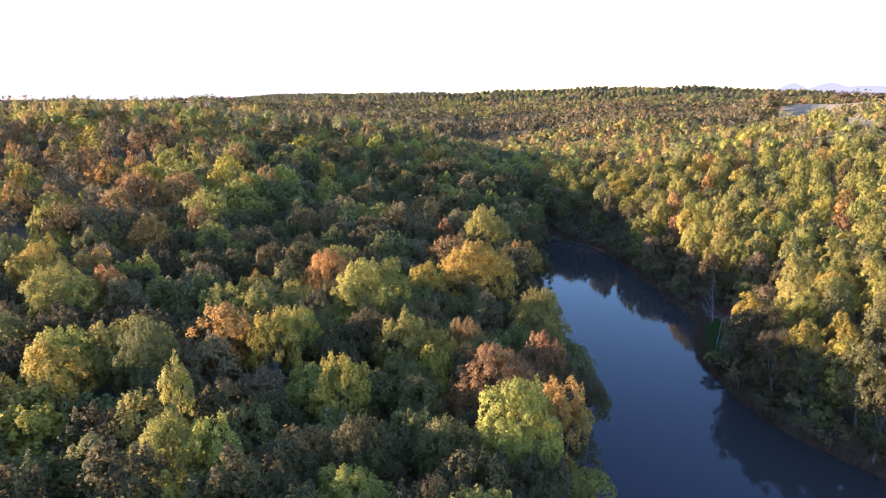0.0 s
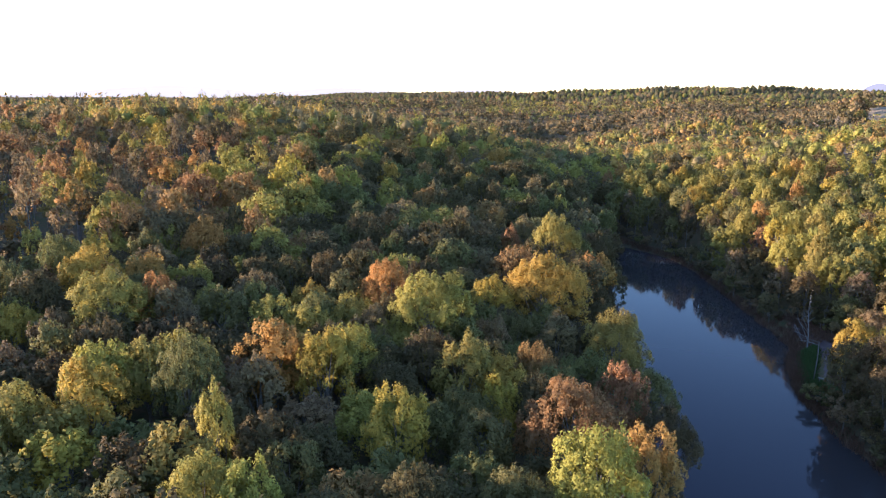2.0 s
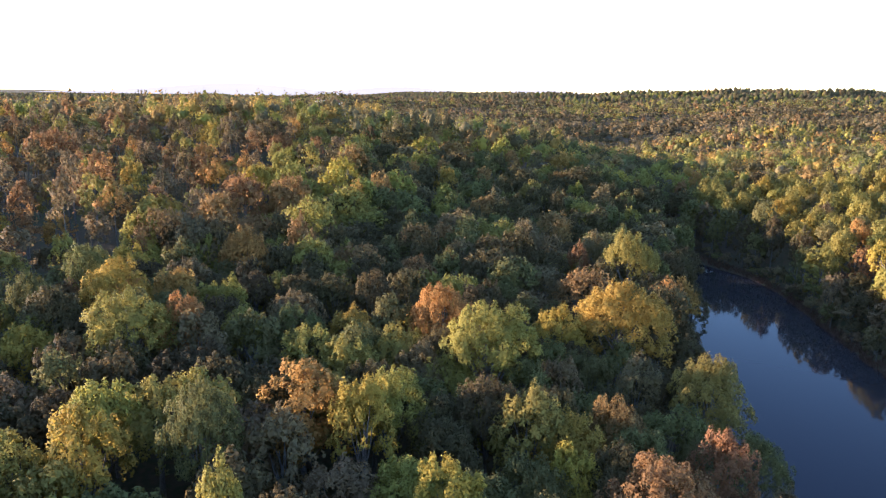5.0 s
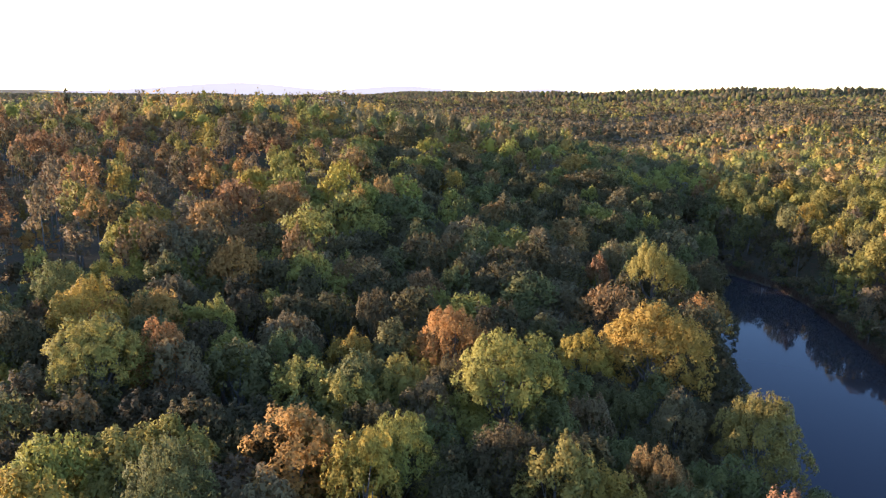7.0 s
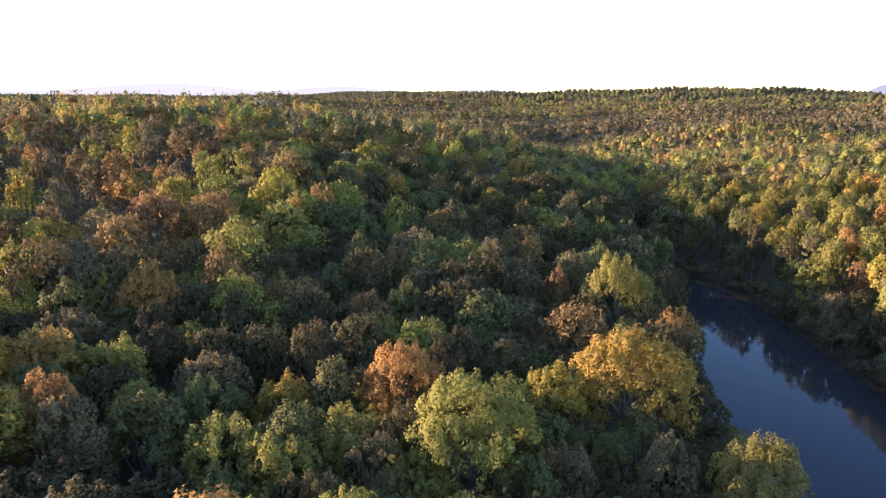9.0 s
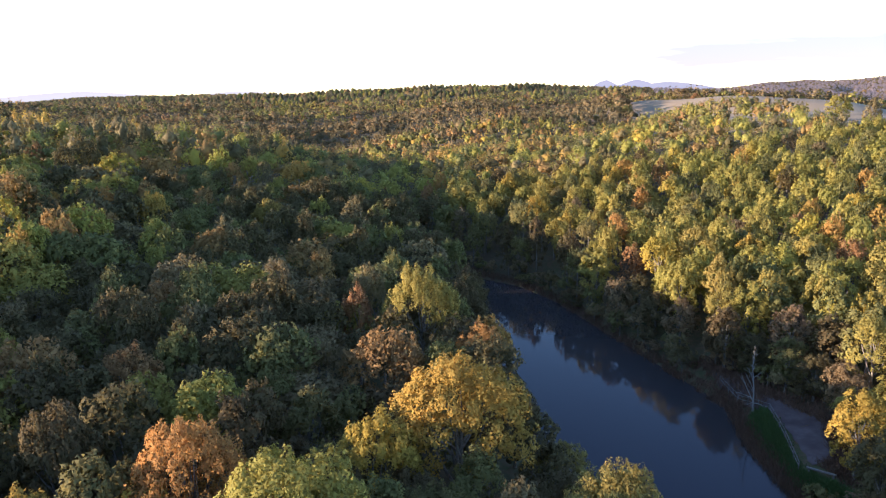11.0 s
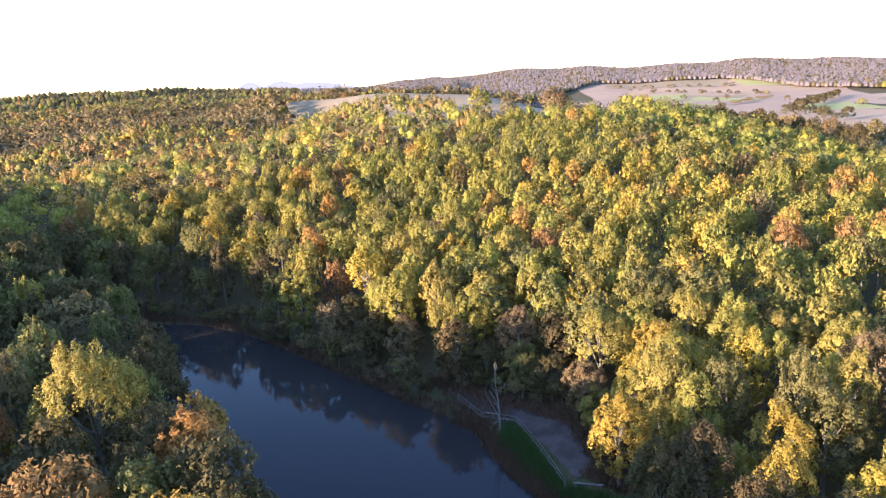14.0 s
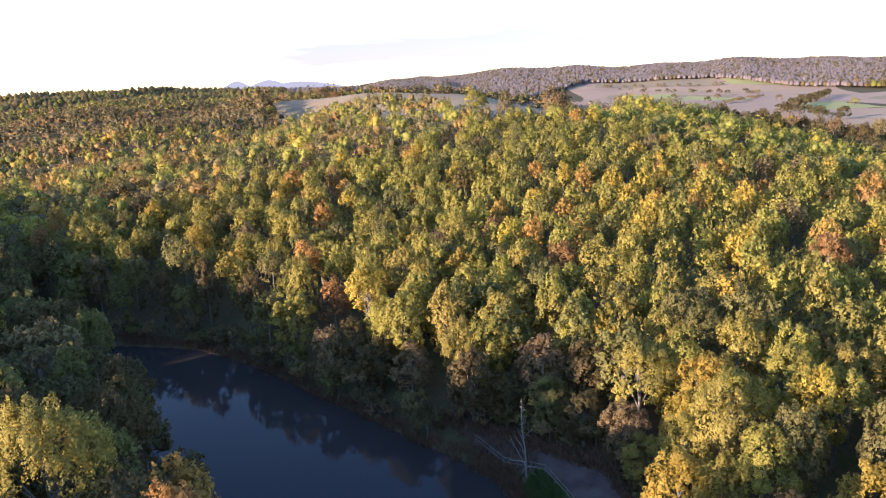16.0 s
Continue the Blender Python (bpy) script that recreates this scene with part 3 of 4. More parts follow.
hero(83.9, 150.0, 19.6, 2.4, "gold", "upright", RB)
hero(101.4, 107.0, 19.2, 2.6, "russet", "upright", RB)
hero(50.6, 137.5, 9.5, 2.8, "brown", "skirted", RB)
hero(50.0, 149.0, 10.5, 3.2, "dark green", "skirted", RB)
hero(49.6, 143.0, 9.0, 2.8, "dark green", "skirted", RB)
hero(213.0, 243.0, 39.2, 6.2, "brown", "skirted", "on the ridge", 2)
hero(205.0, 278.0, 39.4, 5.0, "olive", "skirted", "on the ridge", 1)
hero(208.0, 264.0, 37.6, 3.2, "brown", "skirted", "on the ridge", 3)
hero(228.0, 252.0, 37.0, 3.6, "dark green", "skirted", "on the ridge", 0)
hero(304.0, 541.0, 43.0, 7.6, "brown", "skirted", "in the pasture", 2)
hero(332.0, 566.0, 38.8, 4.4, "russet", "skirted", "in the pasture", 4)


def wooded(x, y):
    """Whether trees grow there."""
    dl, dr = river_left(y) - x, x - river_right(y)
    ok = (dl > 3.2) | (dr > 1.2)
    ok &= ~((dr > -1) & (dr < 9.0) & (y > 101) & (y < 112)) & ~((dr > -1) & (dr < 6.5) & (y >= 112) & (y < 121)) & ~((dr > -1) & (dr < 4.5) & (y >= 121) & (y < 130))
    ok &= ~((dr > -1) & (dr < 5.5) & (y > 92) & (y < 103))
    s, r = 0.8 * x - 0.6 * y, np.hypot(x, y)
    way = np.degrees(np.arctan2(x, y))
    ok &= ~((s > 195) & (r > 330) & (r < np.interp(way, [46, 52, 61, 66, 75], [1250, 1620, 1640, 1400, 1250])))
    az, reach = np.degrees(np.arctan2(x + 2, y - 70)), np.hypot(x + 2, y - 70)
    ok &= ~((az > 29) & (az < 56) & (reach > np.interp(az, [29, 34, 40, 45, 56], [430, 410, 330, 248, 240])) & (reach < 640))
    return ok


def scatter(rng, x0, x1, y0, y1, gap):
    """Tree feet on a shaken grid."""
    gx, gy = np.meshgrid(np.arange(x0, x1, gap), np.arange(y0, y1, gap))
    gx = gx + (np.arange(gx.shape[0]) % 2)[:, None] * gap / 2
    p = np.stack([gx, gy], -1).reshape(-1, 2) + rng.uniform(-0.36, 0.36, (gx.size, 2)) * gap
    return p[wooded(p[:, 0], p[:, 1])]


def apart(p, near):
    ok = np.ones(len(p), bool)
    for x, y, r in near:
        ok &= np.hypot(p[:, 0] - x, p[:, 1] - y) > r * 0.72 + 1.3
    return p[ok]


MIXES = {  # shares of KINDS: dark green, green, olive, lime, gold, orange, russet, brown, bare
    "near": (0.38, 0.30, 0.16, 0.03, 0.02, 0.01, 0.03, 0.07, 0.0),
    # dark green trees, with part of the shade on them put into leaf colour
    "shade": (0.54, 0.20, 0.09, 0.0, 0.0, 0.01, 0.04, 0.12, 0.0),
    "hill": (0.14, 0.06, 0.20, 0.02, 0.05, 0.09, 0.17, 0.27, 0.0),
    "far_bank": (0.02, 0.22, 0.41, 0.20, 0.07, 0.04, 0.02, 0.02, 0.0),
    # dark waterside trees; their leaf colours also carry the near bank's shadow
    "shaded_shore": (0.44, 0.25, 0.14, 0.0, 0.0, 0.0, 0.04, 0.13, 0.0),
    "rise": (0.0, 0.15, 0.37, 0.24, 0.14, 0.06, 0.02, 0.02, 0.0),
    # ochre woods; duller leaves also replace the self-shade that coarse crowns lack
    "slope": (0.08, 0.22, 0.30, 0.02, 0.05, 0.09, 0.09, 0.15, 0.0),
    # dark leaves put the shade of the far slope into colour
    "shaded_belt": (0.52, 0.04, 0.0, 0.0, 0.0, 0.0, 0.06, 0.38, 0.0),
    "plateau": (0.22, 0.16, 0.28, 0.0, 0.02, 0.0, 0.07, 0.25, 0.0),
    "bare": (0.06, 0.0, 0.0, 0.0, 0.0, 0.0, 0.03, 0.21, 0.70),
    "distant": (0.38, 0.10, 0.12, 0.0, 0.0, 0.0, 0.07, 0.33, 0.0),
}


def stand(x, y):
    """Which mix of trees grows there, darkened in places for shade, and how high the crowns reach over the ground."""
    far = math.hypot(x, y - 60)
    if far > 390 and x > -25 and x < 0.56 * (y - 60):
        return ("shaded_belt" if far < 700 else "plateau" if far < 1300 else "distant"), 13.0
    if x > river_right(y) - 2 and y < 420:
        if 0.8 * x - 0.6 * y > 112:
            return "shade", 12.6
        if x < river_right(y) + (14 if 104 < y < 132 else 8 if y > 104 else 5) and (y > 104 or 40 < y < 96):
            return "shaded_shore", 12.6
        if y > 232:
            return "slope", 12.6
        return ("rise" if x > 78 and y < 170 else "far_bank"), 12.6
    if y < (108 if x < -25 else 96) and x > -75:
        return "near", 12.2
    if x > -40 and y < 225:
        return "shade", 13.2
    if y < 440:
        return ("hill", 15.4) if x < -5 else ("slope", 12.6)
    if x > 550 and x > 0.55 * y:
        return "bare", 12.0
    return "distant", 13.0


def edging(x, y):
    """Trees stay lower right at the water."""
    dl, dr = float(river_left(y)) - x, x - float(river_right(y))
    return min(1.0, (0.68 if y < 100 else 0.86) + 0.035 * dl) if dl > 0 else min(1.0, (0.74 if 110 < y < 152 else 0.82) + 0.02 * dr)


rng = np.random.default_rng(7)
# single trees near the river
zone = np.concatenate([scatter(rng, -62, 20, 24, 112, 5.3), scatter(rng, 39, 84, 58, 150, 5.0)])
zone = apart(zone, TAKEN)
extra = []
for q in scatter(rng, -62, 16, 40, 112, 2.2):
    if np.min(np.hypot(*(zone - q).T)) > 3.9 and all(math.hypot(x - q[0], y - q[1]) > 0.6 * s + 1.9 for x, y, s in TAKEN) and all(math.hypot(*(q - e)) > 4.2 for e in extra):
        extra.append(q)
zone = np.concatenate([zone, np.array(extra)])
left_side = zone[:, 0] < 30
close = (left_side & (zone[:, 0] > -0.62 * zone[:, 1] - 12)) | (~left_side & (zone[:, 0] < 60 + 0.12 * zone[:, 1]))
single = zone[close][:300]
for x, y in single:
    mixname, high = stand(x, y)
    kind = KINDS[rng.choice(9, p=MIXES[mixname])]
    edge = edging(x, y)
    habit = "oak" if rng.random() < (0.34 if mixname == "near" else 0.12) else "upright"
    if x > 30 and x - river_right(y) < 24:
        habit = "skirted"
    radius = rng.uniform(2.9, 3.9) if habit == "oak" else rng.uniform(2.4, 3.4)
    low = 0.76 if -10 < x < 16 and 97 < y < 118 else 0.74 if 49 < x < 60 and 100 < y < 124 else 1.0
    top = float(ground(x, y)) + high * edge * low * rng.uniform(0.86, 1.1)
    tree(x, y, top, radius, kind, habit, LB if x < 30 else RB, fine=-20 < x < 20 and y < 92 or x > 30 and y < 112)


# ---- the rest of the forest ----
def woodland(places, habits, table, seed, label, shapes=6, trunks=True, soft=0.0, broad=1.0):
    """Many trees in one mesh: crowns in the leaf colours, trunks in the last slot."""
    rng = np.random.default_rng(seed)
    made = {h: [template(h, seed * 31 + 7 * k, table)[1:4] for k in range(shapes)] for h in habits}
    vs, fs, ms, ns, base = [], [], [], [], 0
    stem_v, quads = tube([(0, 0, -0.3), (0, 0, 0.5), (0, 0, 1.0)], [1.0, 0.75, 0.4], 5)
    stem_f = np.concatenate([quads[:, :3], quads[:, [0, 2, 3]]])
    foot = ground(places[:, 0], places[:, 1])
    for (x, y), z in zip(places, foot):
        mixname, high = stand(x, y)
        habit = habits[rng.integers(len(habits))]
        if mixname == "hill" and "slim" in habits and rng.random() < 0.62:
            habit = "slim"
        v, f, shade = made[habit][rng.integers(shapes)]
        big = 1.15 if mixname == "hill" else 1.0
        hilly = mixname == "hill" or (mixname in ("far_bank", "rise", "shaded_shore", "slope") and x > 70)
        edge = edging(x, y)
        if "skirted" in made and 0 < x - river_right(y) < (24 if y < 160 else 12):
            habit = "skirted"
            v, f, shade = made[habit][rng.integers(shapes)]
        up = high * edge * (rng.uniform(0.84, 1.12) if hilly and x > 0 else rng.uniform(0.62, 1.2) if hilly else rng.uniform(0.76, 1.14)) / HABIT[habit][0]
        wide = rng.uniform(0.78, 1.1) * big if hilly else rng.uniform(0.82, 1.14) * broad
        t = rng.uniform(0, 2 * math.pi)
        c, s = math.cos(t) * wide, math.sin(t) * wide
        vs.append(np.stack([v[:, 0] * c - v[:, 1] * s + x, v[:, 0] * s + v[:, 1] * c + y, v[:, 2] * up + z], -1))
        c, s = math.cos(t), math.sin(t)
        ns.append(np.stack([shade[:, 0] * c - shade[:, 1] * s, shade[:, 0] * s + shade[:, 1] * c, shade[:, 2] + soft], -1))
        fs.append(f + base)
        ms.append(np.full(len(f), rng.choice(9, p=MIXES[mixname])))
        base += len(v)
        if trunks:
            thick, tall = HABIT[habit][4], HABIT[habit][1] * up
            vs.append(stem_v * (thick, thick, tall) + (x, y, z))
            ns.append(unit(stem_v * (1, 1, 0)))
            fs.append(stem_f + base)
            ms.append(np.full(len(stem_f), 9))
            base += len(stem_v)
    mats = [LEAF[k] for k in KINDS] + [BARK]
    me = mesh_of("woodland", np.concatenate(vs), np.concatenate(fs), mats, np.concatenate(ms), normals=unit(np.concatenate(ns)))
    return tagged(new("woodland", me), label, "forest", kind="stuff")


rest = zone[~close]
rest = np.concatenate([rest, zone[close][300:]])
side = scatter(rng, -62, 30, 112, 235, 5.6)
side = apart(side, TAKEN)
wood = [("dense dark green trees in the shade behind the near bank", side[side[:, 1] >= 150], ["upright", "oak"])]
slope = scatter(rng, -175, -62, 40, 235, 6.7)
slope = slope[slope[:, 0] > -1.15 * slope[:, 1] - 20]
wood.append(("brown and olive autumn trees on the hillside", apart(slope, TAKEN), ["slim", "upright", "oak"]))
bank = scatter(rng, 30, 84, 150, 235, 5.2)
bank = np.concatenate([bank, rest])
wood.append(("golden and olive young oaks along the far bank", apart(bank, TAKEN), ["upright", "upright", "upright", "skirted"]))
rise = scatter(rng, 84, 178, 60, 235, 5.7)
rise = rise[(rise[:, 0] < 1.55 * rise[:, 1] + 10)]
wood.append(("golden and olive young oaks covering the rise", apart(rise, TAKEN), ["upright"]))
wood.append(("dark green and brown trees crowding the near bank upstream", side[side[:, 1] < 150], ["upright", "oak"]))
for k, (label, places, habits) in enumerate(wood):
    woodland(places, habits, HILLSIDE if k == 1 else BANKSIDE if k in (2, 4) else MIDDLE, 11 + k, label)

# farther off, coarser crowns
AFAR = {"oak": (330, 0.54, 3), "upright": (260, 0.48, 3)}
AWAY = {"oak": (46, 1.1, 3), "upright": (38, 1.0, 3)}
DISTANT = {"oak": (14, 1.7, 2), "upright": (14, 1.6, 2)}


def ring(gap, r0, r1, az0, az1):
    p = scatter(rng, -r1 if az0 < -20 else -r1 * 0.9, r1, -40, r1, gap)
    r, az = np.hypot(p[:, 0], p[:, 1]), np.degrees(np.arctan2(p[:, 0], p[:, 1]))
    return p[(r > r0) & (r <= r1) & (az > az0) & (az < az1)]


def outside(p):
    inner = (p[:, 0] > -175) & (p[:, 0] < 178) & (p[:, 1] < 235) & (p[:, 1] > 40)
    return p[~(inner & (p[:, 0] > -1.15 * p[:, 1] - 20) & (p[:, 0] < 1.55 * p[:, 1] + 10))]


far0 = outside(ring(7.2, 100, 340, -56, 80))
woodland(apart(far0, TAKEN), ["upright", "oak"], AFAR, 31, "autumn forest stretching over the low hills", 8, False, 0.12)
far1 = outside(ring(7.2, 340, 560, -55, 82))
woodland(apart(far1, TAKEN), ["upright", "oak"], AWAY, 35, "autumn forest running on over the hills beyond", 8, False, 0.12)
far2 = ring(9.0, 560, 1050, -24, 80)
woodland(far2, ["oak", "upright"], DISTANT, 41, "far autumn forest on rolling hills", 8, False, 0.4, 1.3)
far3 = np.concatenate([ring(12.5, 1050, 2450, -20, 36), ring(7.4, 1150, 2100, 36, 78), ring(16.0, 640, 2450, -50, -20)])
SPECKS = {"oak": (9, 3.0, 1)}
woodland(far3, ["oak"], SPECKS, 51, "distant brown wooded hills", 8, False, 1.5, 0.95)
behind = np.concatenate([scatter(rng, -150, 120, -70, 24, 6.6), scatter(rng, -175, -62, 24, 130, 6.6)])
behind = behind[(behind[:, 1] < 24) | (behind[:, 0] < -1.15 * behind[:, 1] - 17)]
woodland(behind, ["upright", "oak"], {"oak": (120, 1.1, 6), "upright": (100, 0.9, 5)}, 61, "forest continuing behind the river bend", 6)

# tall edge of the forest along the pasture; dark kinds stand in for its shaded side
for k in range(24):
    u = k / 23
    q = polar(28.7 - 0.9 * u, 440 + 200 * u)
    x, y = q[0] - 2 + 3 * math.sin(k * 2.3), q[1] + 70
    tree(x, y, min(float(ground(x, y)) + 11.5 + 1.8 * math.sin(k * 1.9), 38.6 + 0.8 * math.sin(k)), 4.2, ("dark green", "green", "dark green", "brown")[k % 4], "oak" if k % 3 else "upright", "at the edge of the pasture")

# dark trees where the forest ends over the valley
for k in range(13):
    q = polar(63.2 + 0.95 * k, 335 + 14 * math.sin(k * 2.2))
    tree(q[0] - 1, q[1] + 74, 27.2 - 0.72 * k + 1.3 * math.sin(k * 1.7), 5.2 if k < 5 else 3.8, "dark green" if k % 3 else "brown", "oak" if k < 6 else "upright", "at the forest edge")

# hedge and lone trees of the valley
def hedge(x0, y0, x1, y1, many, top, kind, where):
    for k in range(many):
        u = (k + 0.5) / many
        x, y = x0 + (x1 - x0) * u + 5 * math.sin(k * 2.4), y0 + (y1 - y0) * u + 5 * math.cos(k * 3.7)
        tree(x, y, float(ground(x, y)) + top * (0.8 + 0.35 * abs(math.sin(k * 1.7))), 5.5, kind, "bush", where)


hedge(660, 335, 1060, 436, 26, 10, "dark green", "in the far hedge")
hedge(560, 250, 640, 330, 9, 9, "dark green", "in the far hedge")
hedge(610, 430, 730, 545, 8, 7, "olive", "in the far hedge")
hedge(730, 545, 1000, 730, 14, 6, "brown", "in the far hedge")
hedge(1130, 560, 1150, 800, 12, 8, "dark green", "in the far hedge")
hedge(1300, 690, 1220, 930, 12, 7, "brown", "in the far hedge")
hedge(800, 470, 1040, 520, 9, 5, "brown", "in the far hedge")
for x, y, kind in ((880, 520, "dark green"), (990, 560, "brown"), (1010, 640, "dark green"), (1120, 560, "olive"), (780, 315, "olive"), (905, 440, "brown")):
    tree(x, y, float(ground(x, y)) + 8.5, 5.0, kind, "bush", "standing alone in the valley")


# ---- river bank: fence, dead tree, grass ----
def part(name, v, f, mat, parent, label=""):
    ob = new(name, mesh_of(name, v, f, [mat], smoothed=True))
    ob.parent = parent
    if label:
        ob["label"] = label
    return ob


def capped(path, radii, sides=7):
    """A closed round pole."""
    v, f = tube(path, radii, sides)
    path = np.asarray(path, float)
    v = np.concatenate([v, path[:1], path[-1:]])
    k, last = len(v) - 2, len(path) - 1
    ends = [(k, (j + 1) % sides, j, k) for j in range(sides)] + [(k + 1, last * sides + j, last * sides + (j + 1) % sides, k + 1) for j in range(sides)]
    return v, f, ends


def pole(name, a, b, r, mat, parent, label="", sides=7):
    a, b = np.array(a, float), np.array(b, float)
    mid = (a + b) / 2 + np.array([0, 0, -0.02])
    bm = bmesh.new()
    v, f, ends = capped([a, mid, b], [r, r * 0.95, r * 0.88], sides)
    bv = [bm.verts.new(p) for p in v]
    for q in f:
        bm.faces.new([bv[i] for i in q])
    for q in ends:
        bm.faces.new([bv[i] for i in q[:3]])
    me = bpy.data.meshes.new(name)
    bm.normal_update()
    bm.to_mesh(me)
    bm.free()
    me.materials.append(mat)
    ob = new(name, me)
    ob.parent = parent
    if label:
        ob["label"] = label
    return ob


fence = tagged(new("fence"), "grey weathered wooden post-and-rail fence along the track", "fence")
corners = [np.array(p) for p in ((48.5, 124.2), (47.8, 119.4), (48.1, 114.0), (45.4, 108.0), (42.9, 102.8))]
posts = []
for a, b in zip(corners, corners[1:]):
    bays = max(1, round(float(np.linalg.norm(b - a)) / 2.0))
    posts += [a + (b - a) * k / bays for k in range(bays)]
posts.append(corners[-1])
rngf = np.random.default_rng(5)
feet = [np.array([p[0], p[1], float(ground(p[0], p[1]))]) for p in posts]
for q in feet:
    lean = rngf.normal(size=2) * 0.02
    pole("post", q + (0, 0, -0.3), q + (lean[0], lean[1], 1.12), 0.065, TIMBER, fence)
for a, b in zip(feet, feet[1:]):
    for h in (0.52, 1.0):
        j = rngf.normal() * 0.02
        pole("rail", a + (0.06, 0.03, h + j), b + (0.06, 0.03, h - j), 0.045, TIMBER, fence)

barrier = tagged(new("barrier"), "pale wooden log barrier beside the fence end", "barrier")
a, b = np.array([43.1, 101.9, 0]), np.array([44.0, 99.0, 0])
for u in (0.08, 0.92):
    q = a * (1 - u) + b * u
    q[2] = float(ground(q[0], q[1]))
    pole("post", q + (0, 0, -0.3), q + (0, 0, 0.62), 0.10, TIMBER, barrier)
za, zb = float(ground(a[0], a[1])) + 0.66, float(ground(b[0], b[1])) + 0.66
pole("log", (a[0], a[1], za), (b[0], b[1], zb), 0.12, TIMBER, barrier, "grey peeled log")


def dead_tree(x, y, top):
    foot = float(ground(x, y))
    ob = tagged(new("dead_tree"), "bare bleached dead tree leaning over the river fence", "dead tree")
    ob.matrix_basis = pose(x, y, foot)
    rng = np.random.default_rng(21)
    h = top - foot
    u = np.linspace(0, 1, 9)
    line = np.stack([-0.35 * u + 0.10 * np.sin(u * 7), 0.35 * u + 0.06 * np.sin(u * 11), h * u - 0.3], -1)
    v, f = tube(line, 0.105 * (1.1 - 1.0 * u), 7)
    part("trunk", v, f, DEAD, ob)
    arms = ((0.17, -1.7, 0.5, 3.6), (0.30, -1.5, -0.5, 1.7), (0.33, -0.9, 0.6, 2.3), (0.45, -0.7, 0.2, 1.9), (0.22, -1.9, 0.5, 0.9), (0.52, 0.6, -0.4, 0.8), (0.62, 0.5, 0.3, 0.7), (0.72, 0.35, 0.2, 0.6), (0.66, -0.4, -0.2, 0.6), (0.82, 0.3, -0.15, 0.45), (0.16, 1.1, -0.5, -0.2), (0.18, -1.4, -0.8, 0.1))
    for k, dx, dy, dz in arms:
        foot_at = np.array([np.interp(k, u, line[:, i]) for i in range(3)])
        w = np.linspace(0, 1, 5)[:, None]
        reach = np.array([dx, dy, dz])
        path = foot_at + reach * w + np.array([0, 0, 0.25]) * w * (1 - w) + rng.normal(size=(5, 3)) * 0.05 * w
        thick = 0.075 * (1.1 - k)
        v, f = tube(path, np.maximum(thick * (1 - 0.85 * w[:, 0]), 0.012), 5)
        branch = part("branch", v, f, DEAD, ob)
        for t in (0.45, 0.7, 0.85):
            q = foot_at + reach * t
            tip = q + reach * 0.28 + rng.normal(size=3) * 0.28
            v, f = tube([q, (q + tip) / 2 + (0, 0, 0.05), tip], [0.022, 0.016, 0.008], 4)
            part("twig", v, f, DEAD, branch)
    return ob


dead_tree(47.2, 115.7, 10.1)


def tufts(name, mat, label, category, points, high, many, seed, lean=0.35, wide=0.05):
    """Standing blades in clumps."""
    rng = np.random.default_rng(seed)
    p = np.repeat(points, many, 0) + rng.normal(size=(len(points) * many, 2)) * 0.28
    z = ground(p[:, 0], p[:, 1]) - 0.05
    n = len(p)
    h = high * rng.uniform(0.5, 1.2, n)
    t = rng.uniform(0, 2 * math.pi, n)
    side = np.stack([np.cos(t), np.sin(t), 0 * t], -1) * (wide * rng.uniform(0.6, 1.4, n))[:, None]
    bend = np.stack([rng.normal(size=n) * lean, rng.normal(size=n) * lean, np.ones(n)], -1) * h[:, None]
    base = np.stack([p[:, 0], p[:, 1], z], -1)
    v = np.stack([base - side, base + side, base + bend + side * 0.2, base + bend - side * 0.2], 1).reshape(-1, 3)
    return tagged(new(name, mesh_of(name, v, np.arange(4 * n).reshape(n, 4), [mat])), label, category, kind="stuff")


rngg = np.random.default_rng(9)
gy = rngg.uniform(95, 115, 3200)
gx = river_right(gy) + 1.3 + rngg.uniform(0.0, 6.0, 3200)
fence_x = np.interp(gy, [95, 102.8, 108.0, 114.2], [44.2, 42.9, 45.4, 48.2])
keep = gx < fence_x - 0.1
tufts("grass", GRASS, "lush green grass between the fence and the water", "grass", np.stack([gx, gy], -1)[keep], 0.5, 24, 1, 0.4, 0.04)
gy = np.concatenate([rngg.uniform(60, 215, 1500), rngg.uniform(94, 122, 500)])
gx = river_right(gy) + rngg.uniform(-0.4, 1.5, 2000)
tufts("sedge", SEDGE, "dry reddish-brown sedge along the water's edge", "sedge", np.stack([gx, gy], -1), 0.7, 12, 2, 0.35, 0.04)
gy = rngg.uniform(45, 215, 700)
gx = river_left(gy) - rngg.uniform(-0.3, 1.8, 700)
tufts("sedge", SEDGE, "dry brown sedge under the near bank trees", "sedge", np.stack([gx, gy], -1), 0.8, 10, 3, 0.3, 0.04)

gy = rngg.uniform(100, 131, 900)
gx = np.interp(gy, [100, 102.2, 109, 127, 131], [46.4, 47.3, 51.6, 50.2, 48.0]) + rngg.uniform(-0.5, 1.0, 900) ** 2 * 6.0 - 0.2
bx = np.concatenate([rngg.uniform(44.6, 50.0, 240), river_right(gy[:260] * 0.36 + 80.0) + rngg.uniform(1.0, 4.6, 260)])
by = np.concatenate([rngg.uniform(97.5, 102.4, 240), gy[:260] * 0.36 + 80.0])
gx, gy = np.concatenate([gx, bx]), np.concatenate([gy, by])
tufts("undergrowth", SEDGE, "dry brown undergrowth beside the dirt track", "undergrowth", np.stack([gx, gy], -1), 0.6, 10, 4, 0.5, 0.05)

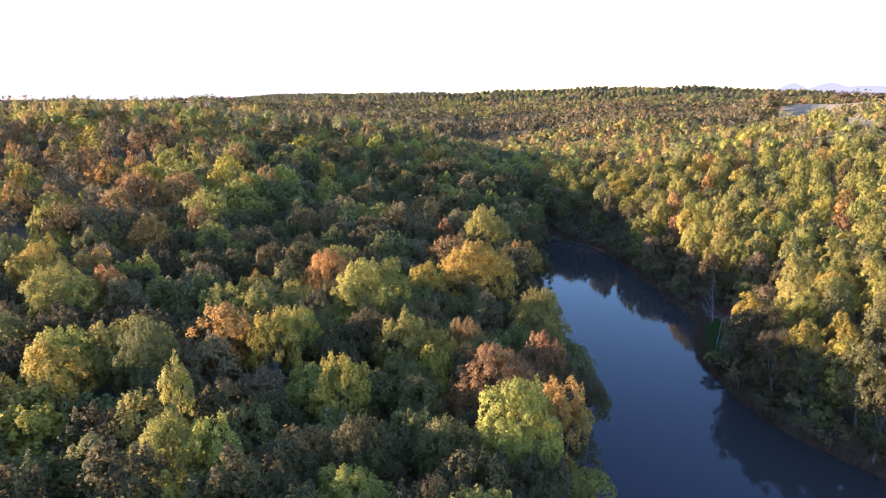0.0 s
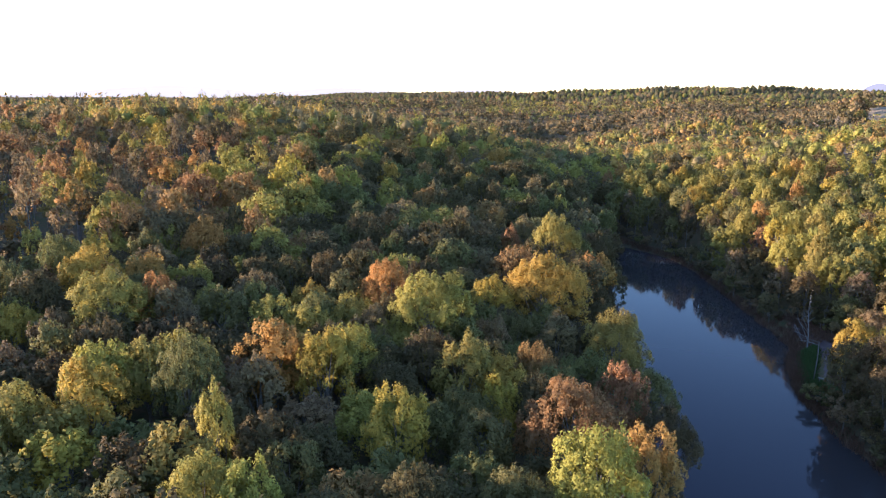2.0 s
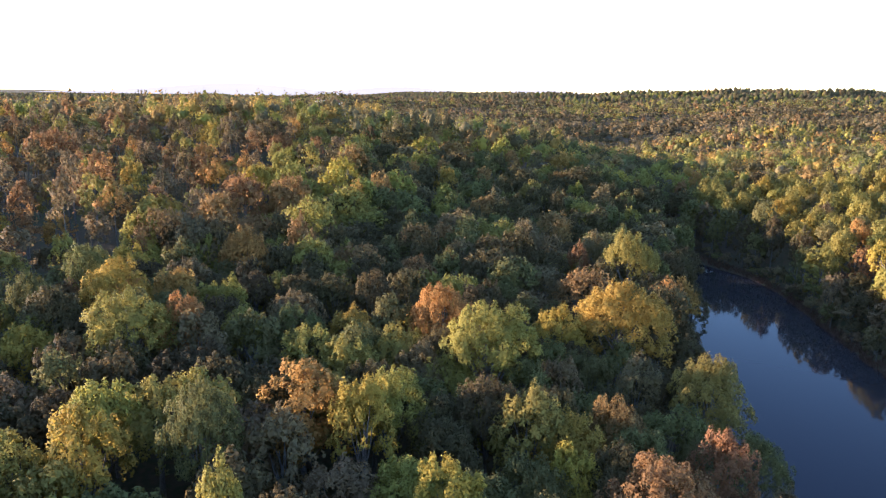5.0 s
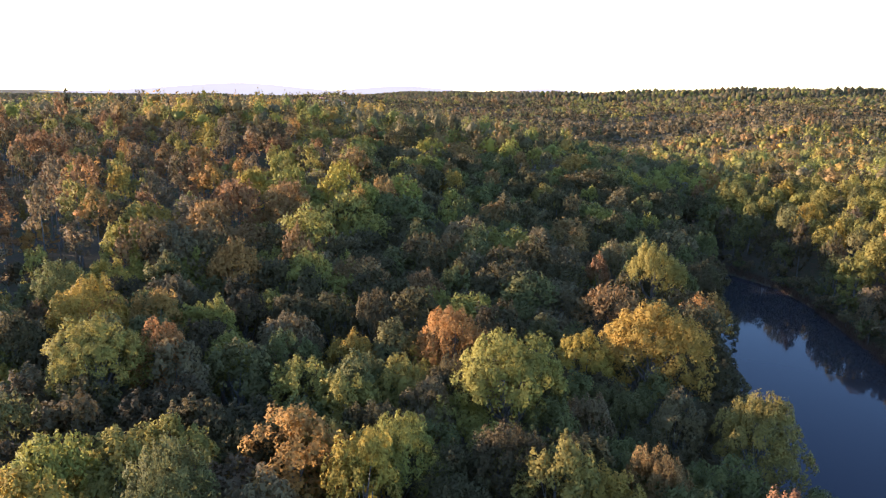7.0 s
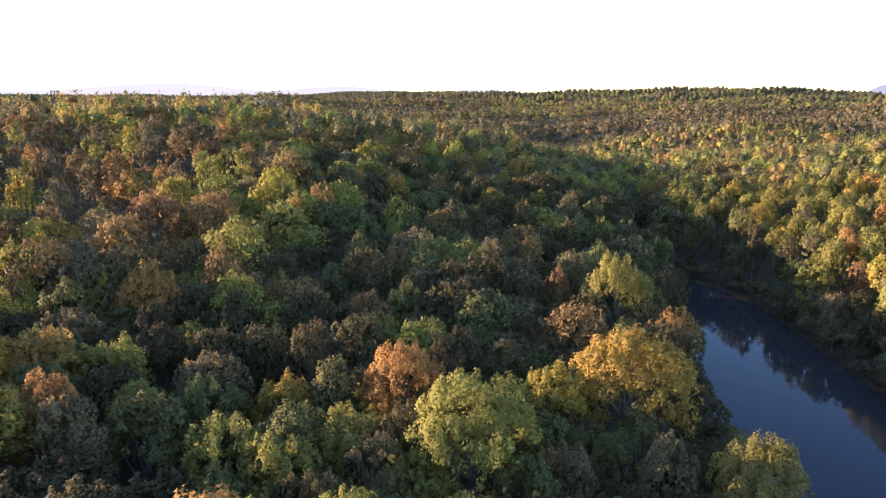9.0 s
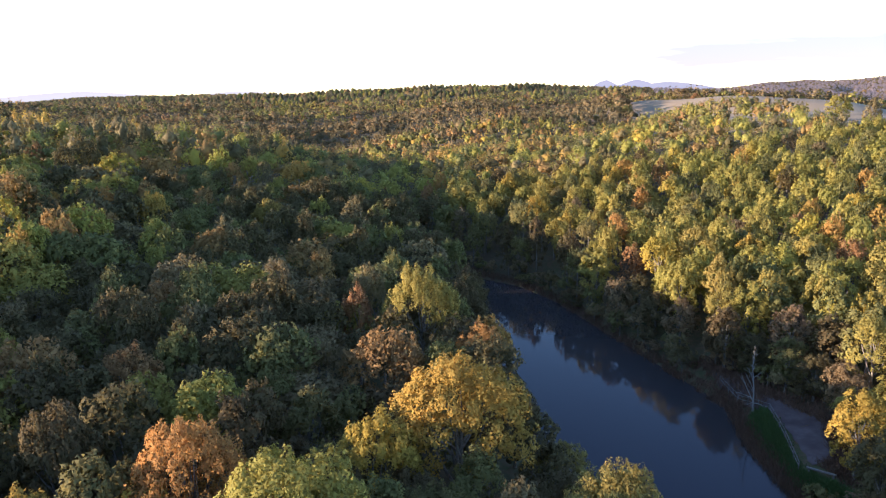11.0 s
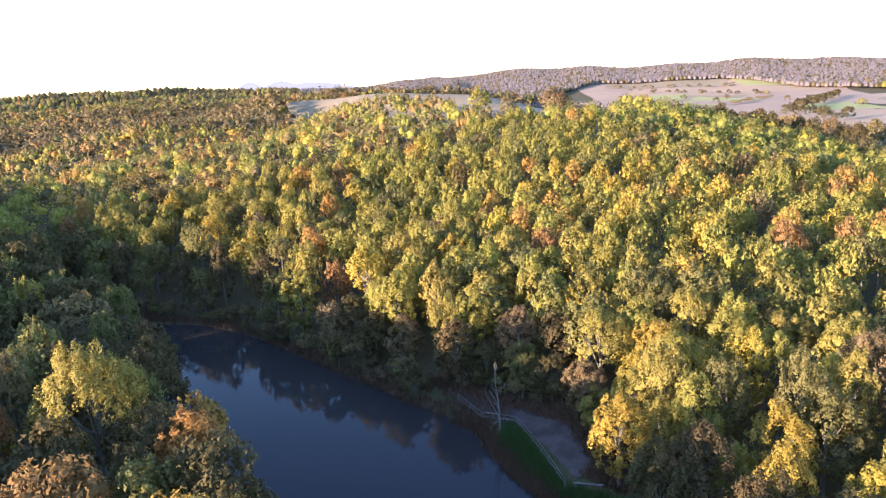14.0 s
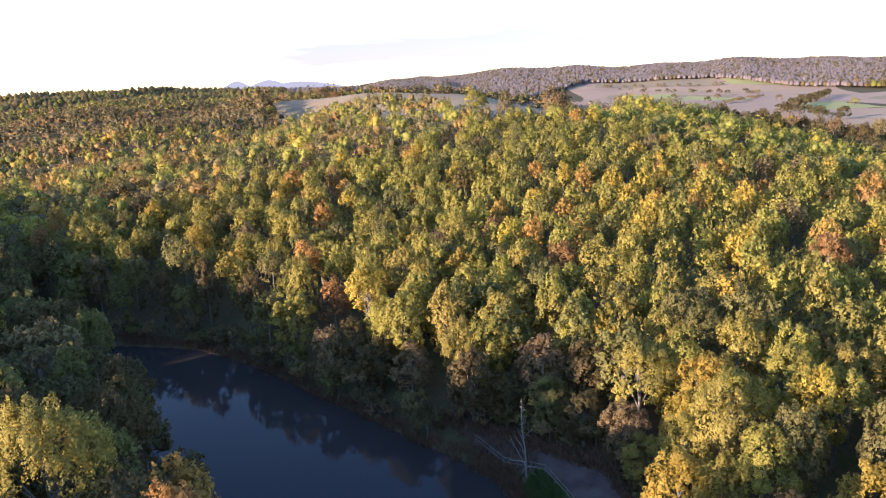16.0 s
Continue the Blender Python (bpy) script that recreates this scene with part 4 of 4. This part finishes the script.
# shrubs along the far bank
for k, y in enumerate(np.concatenate([np.arange(60, 100, 2.6), np.arange(119, 205, 2.8)])):
    x = float(river_right(y)) + 1.7 + 0.9 * math.sin(k * 2.1)
    if wooded(np.array(x), np.array(y)) or y > 128 or y < 97:
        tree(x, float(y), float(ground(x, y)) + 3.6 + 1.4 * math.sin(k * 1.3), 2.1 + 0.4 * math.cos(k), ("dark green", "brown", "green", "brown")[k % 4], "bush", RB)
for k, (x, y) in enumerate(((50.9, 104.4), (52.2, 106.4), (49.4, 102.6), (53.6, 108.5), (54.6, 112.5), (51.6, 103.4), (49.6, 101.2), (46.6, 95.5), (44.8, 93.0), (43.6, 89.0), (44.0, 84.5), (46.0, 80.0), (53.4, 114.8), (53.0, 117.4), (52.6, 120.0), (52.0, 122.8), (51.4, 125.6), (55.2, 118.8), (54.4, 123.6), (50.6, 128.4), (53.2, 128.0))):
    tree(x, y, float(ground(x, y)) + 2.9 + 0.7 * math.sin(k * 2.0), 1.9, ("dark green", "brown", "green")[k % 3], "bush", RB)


# ---- farmhouses far off ----
def house(x, y, turn, w, d, h, label):
    ob = tagged(new("house"), label, "house", group="farmhouses on the far hill")
    ob.matrix_basis = pose(x, y, float(ground(x, y)), 0, 0, turn)

    def block(name, x0, x1, y0, y1, z0, z1, mat, parent):
        v = [(a, b, c) for c in (z0, z1) for b in (y0, y1) for a in (x0, x1)]
        return part(name, v, [(0, 2, 3, 1), (4, 5, 7, 6), (0, 1, 5, 4), (2, 6, 7, 3), (0, 4, 6, 2), (1, 3, 7, 5)], mat, parent)

    wall = block("wall", -w / 2, w / 2, -d / 2, d / 2, -1.0, h, WHITE, ob)
    v = [(-w / 2 - 0.4, -d / 2 - 0.4, h - 0.1), (w / 2 + 0.4, -d / 2 - 0.4, h - 0.1), (w / 2 + 0.4, d / 2 + 0.4, h - 0.1), (-w / 2 - 0.4, d / 2 + 0.4, h - 0.1), (-w / 2 - 0.4, 0, h + d * 0.3), (w / 2 + 0.4, 0, h + d * 0.3)]
    part("roof", v, [(0, 1, 5, 4), (3, 4, 5, 2), (0, 4, 3, 3), (1, 2, 5, 5), (0, 3, 2, 1)], CLAY, ob)
    for k in range(4):
        cx = -w / 2 + w * (k + 0.5) / 4
        for z in (1.0, 3.8):
            block("window", cx - 0.5, cx + 0.5, -d / 2 - 0.04, -d / 2 + 0.05, z, z + 1.3, PANE, ob)
    return ob


house(-262, 800, 12, 14, 9, 6, "white farmhouse with a clay roof on the far hill")
house(-286, 806, 30, 11, 8, 6, "smaller white farmhouse with a clay roof beyond the forest")
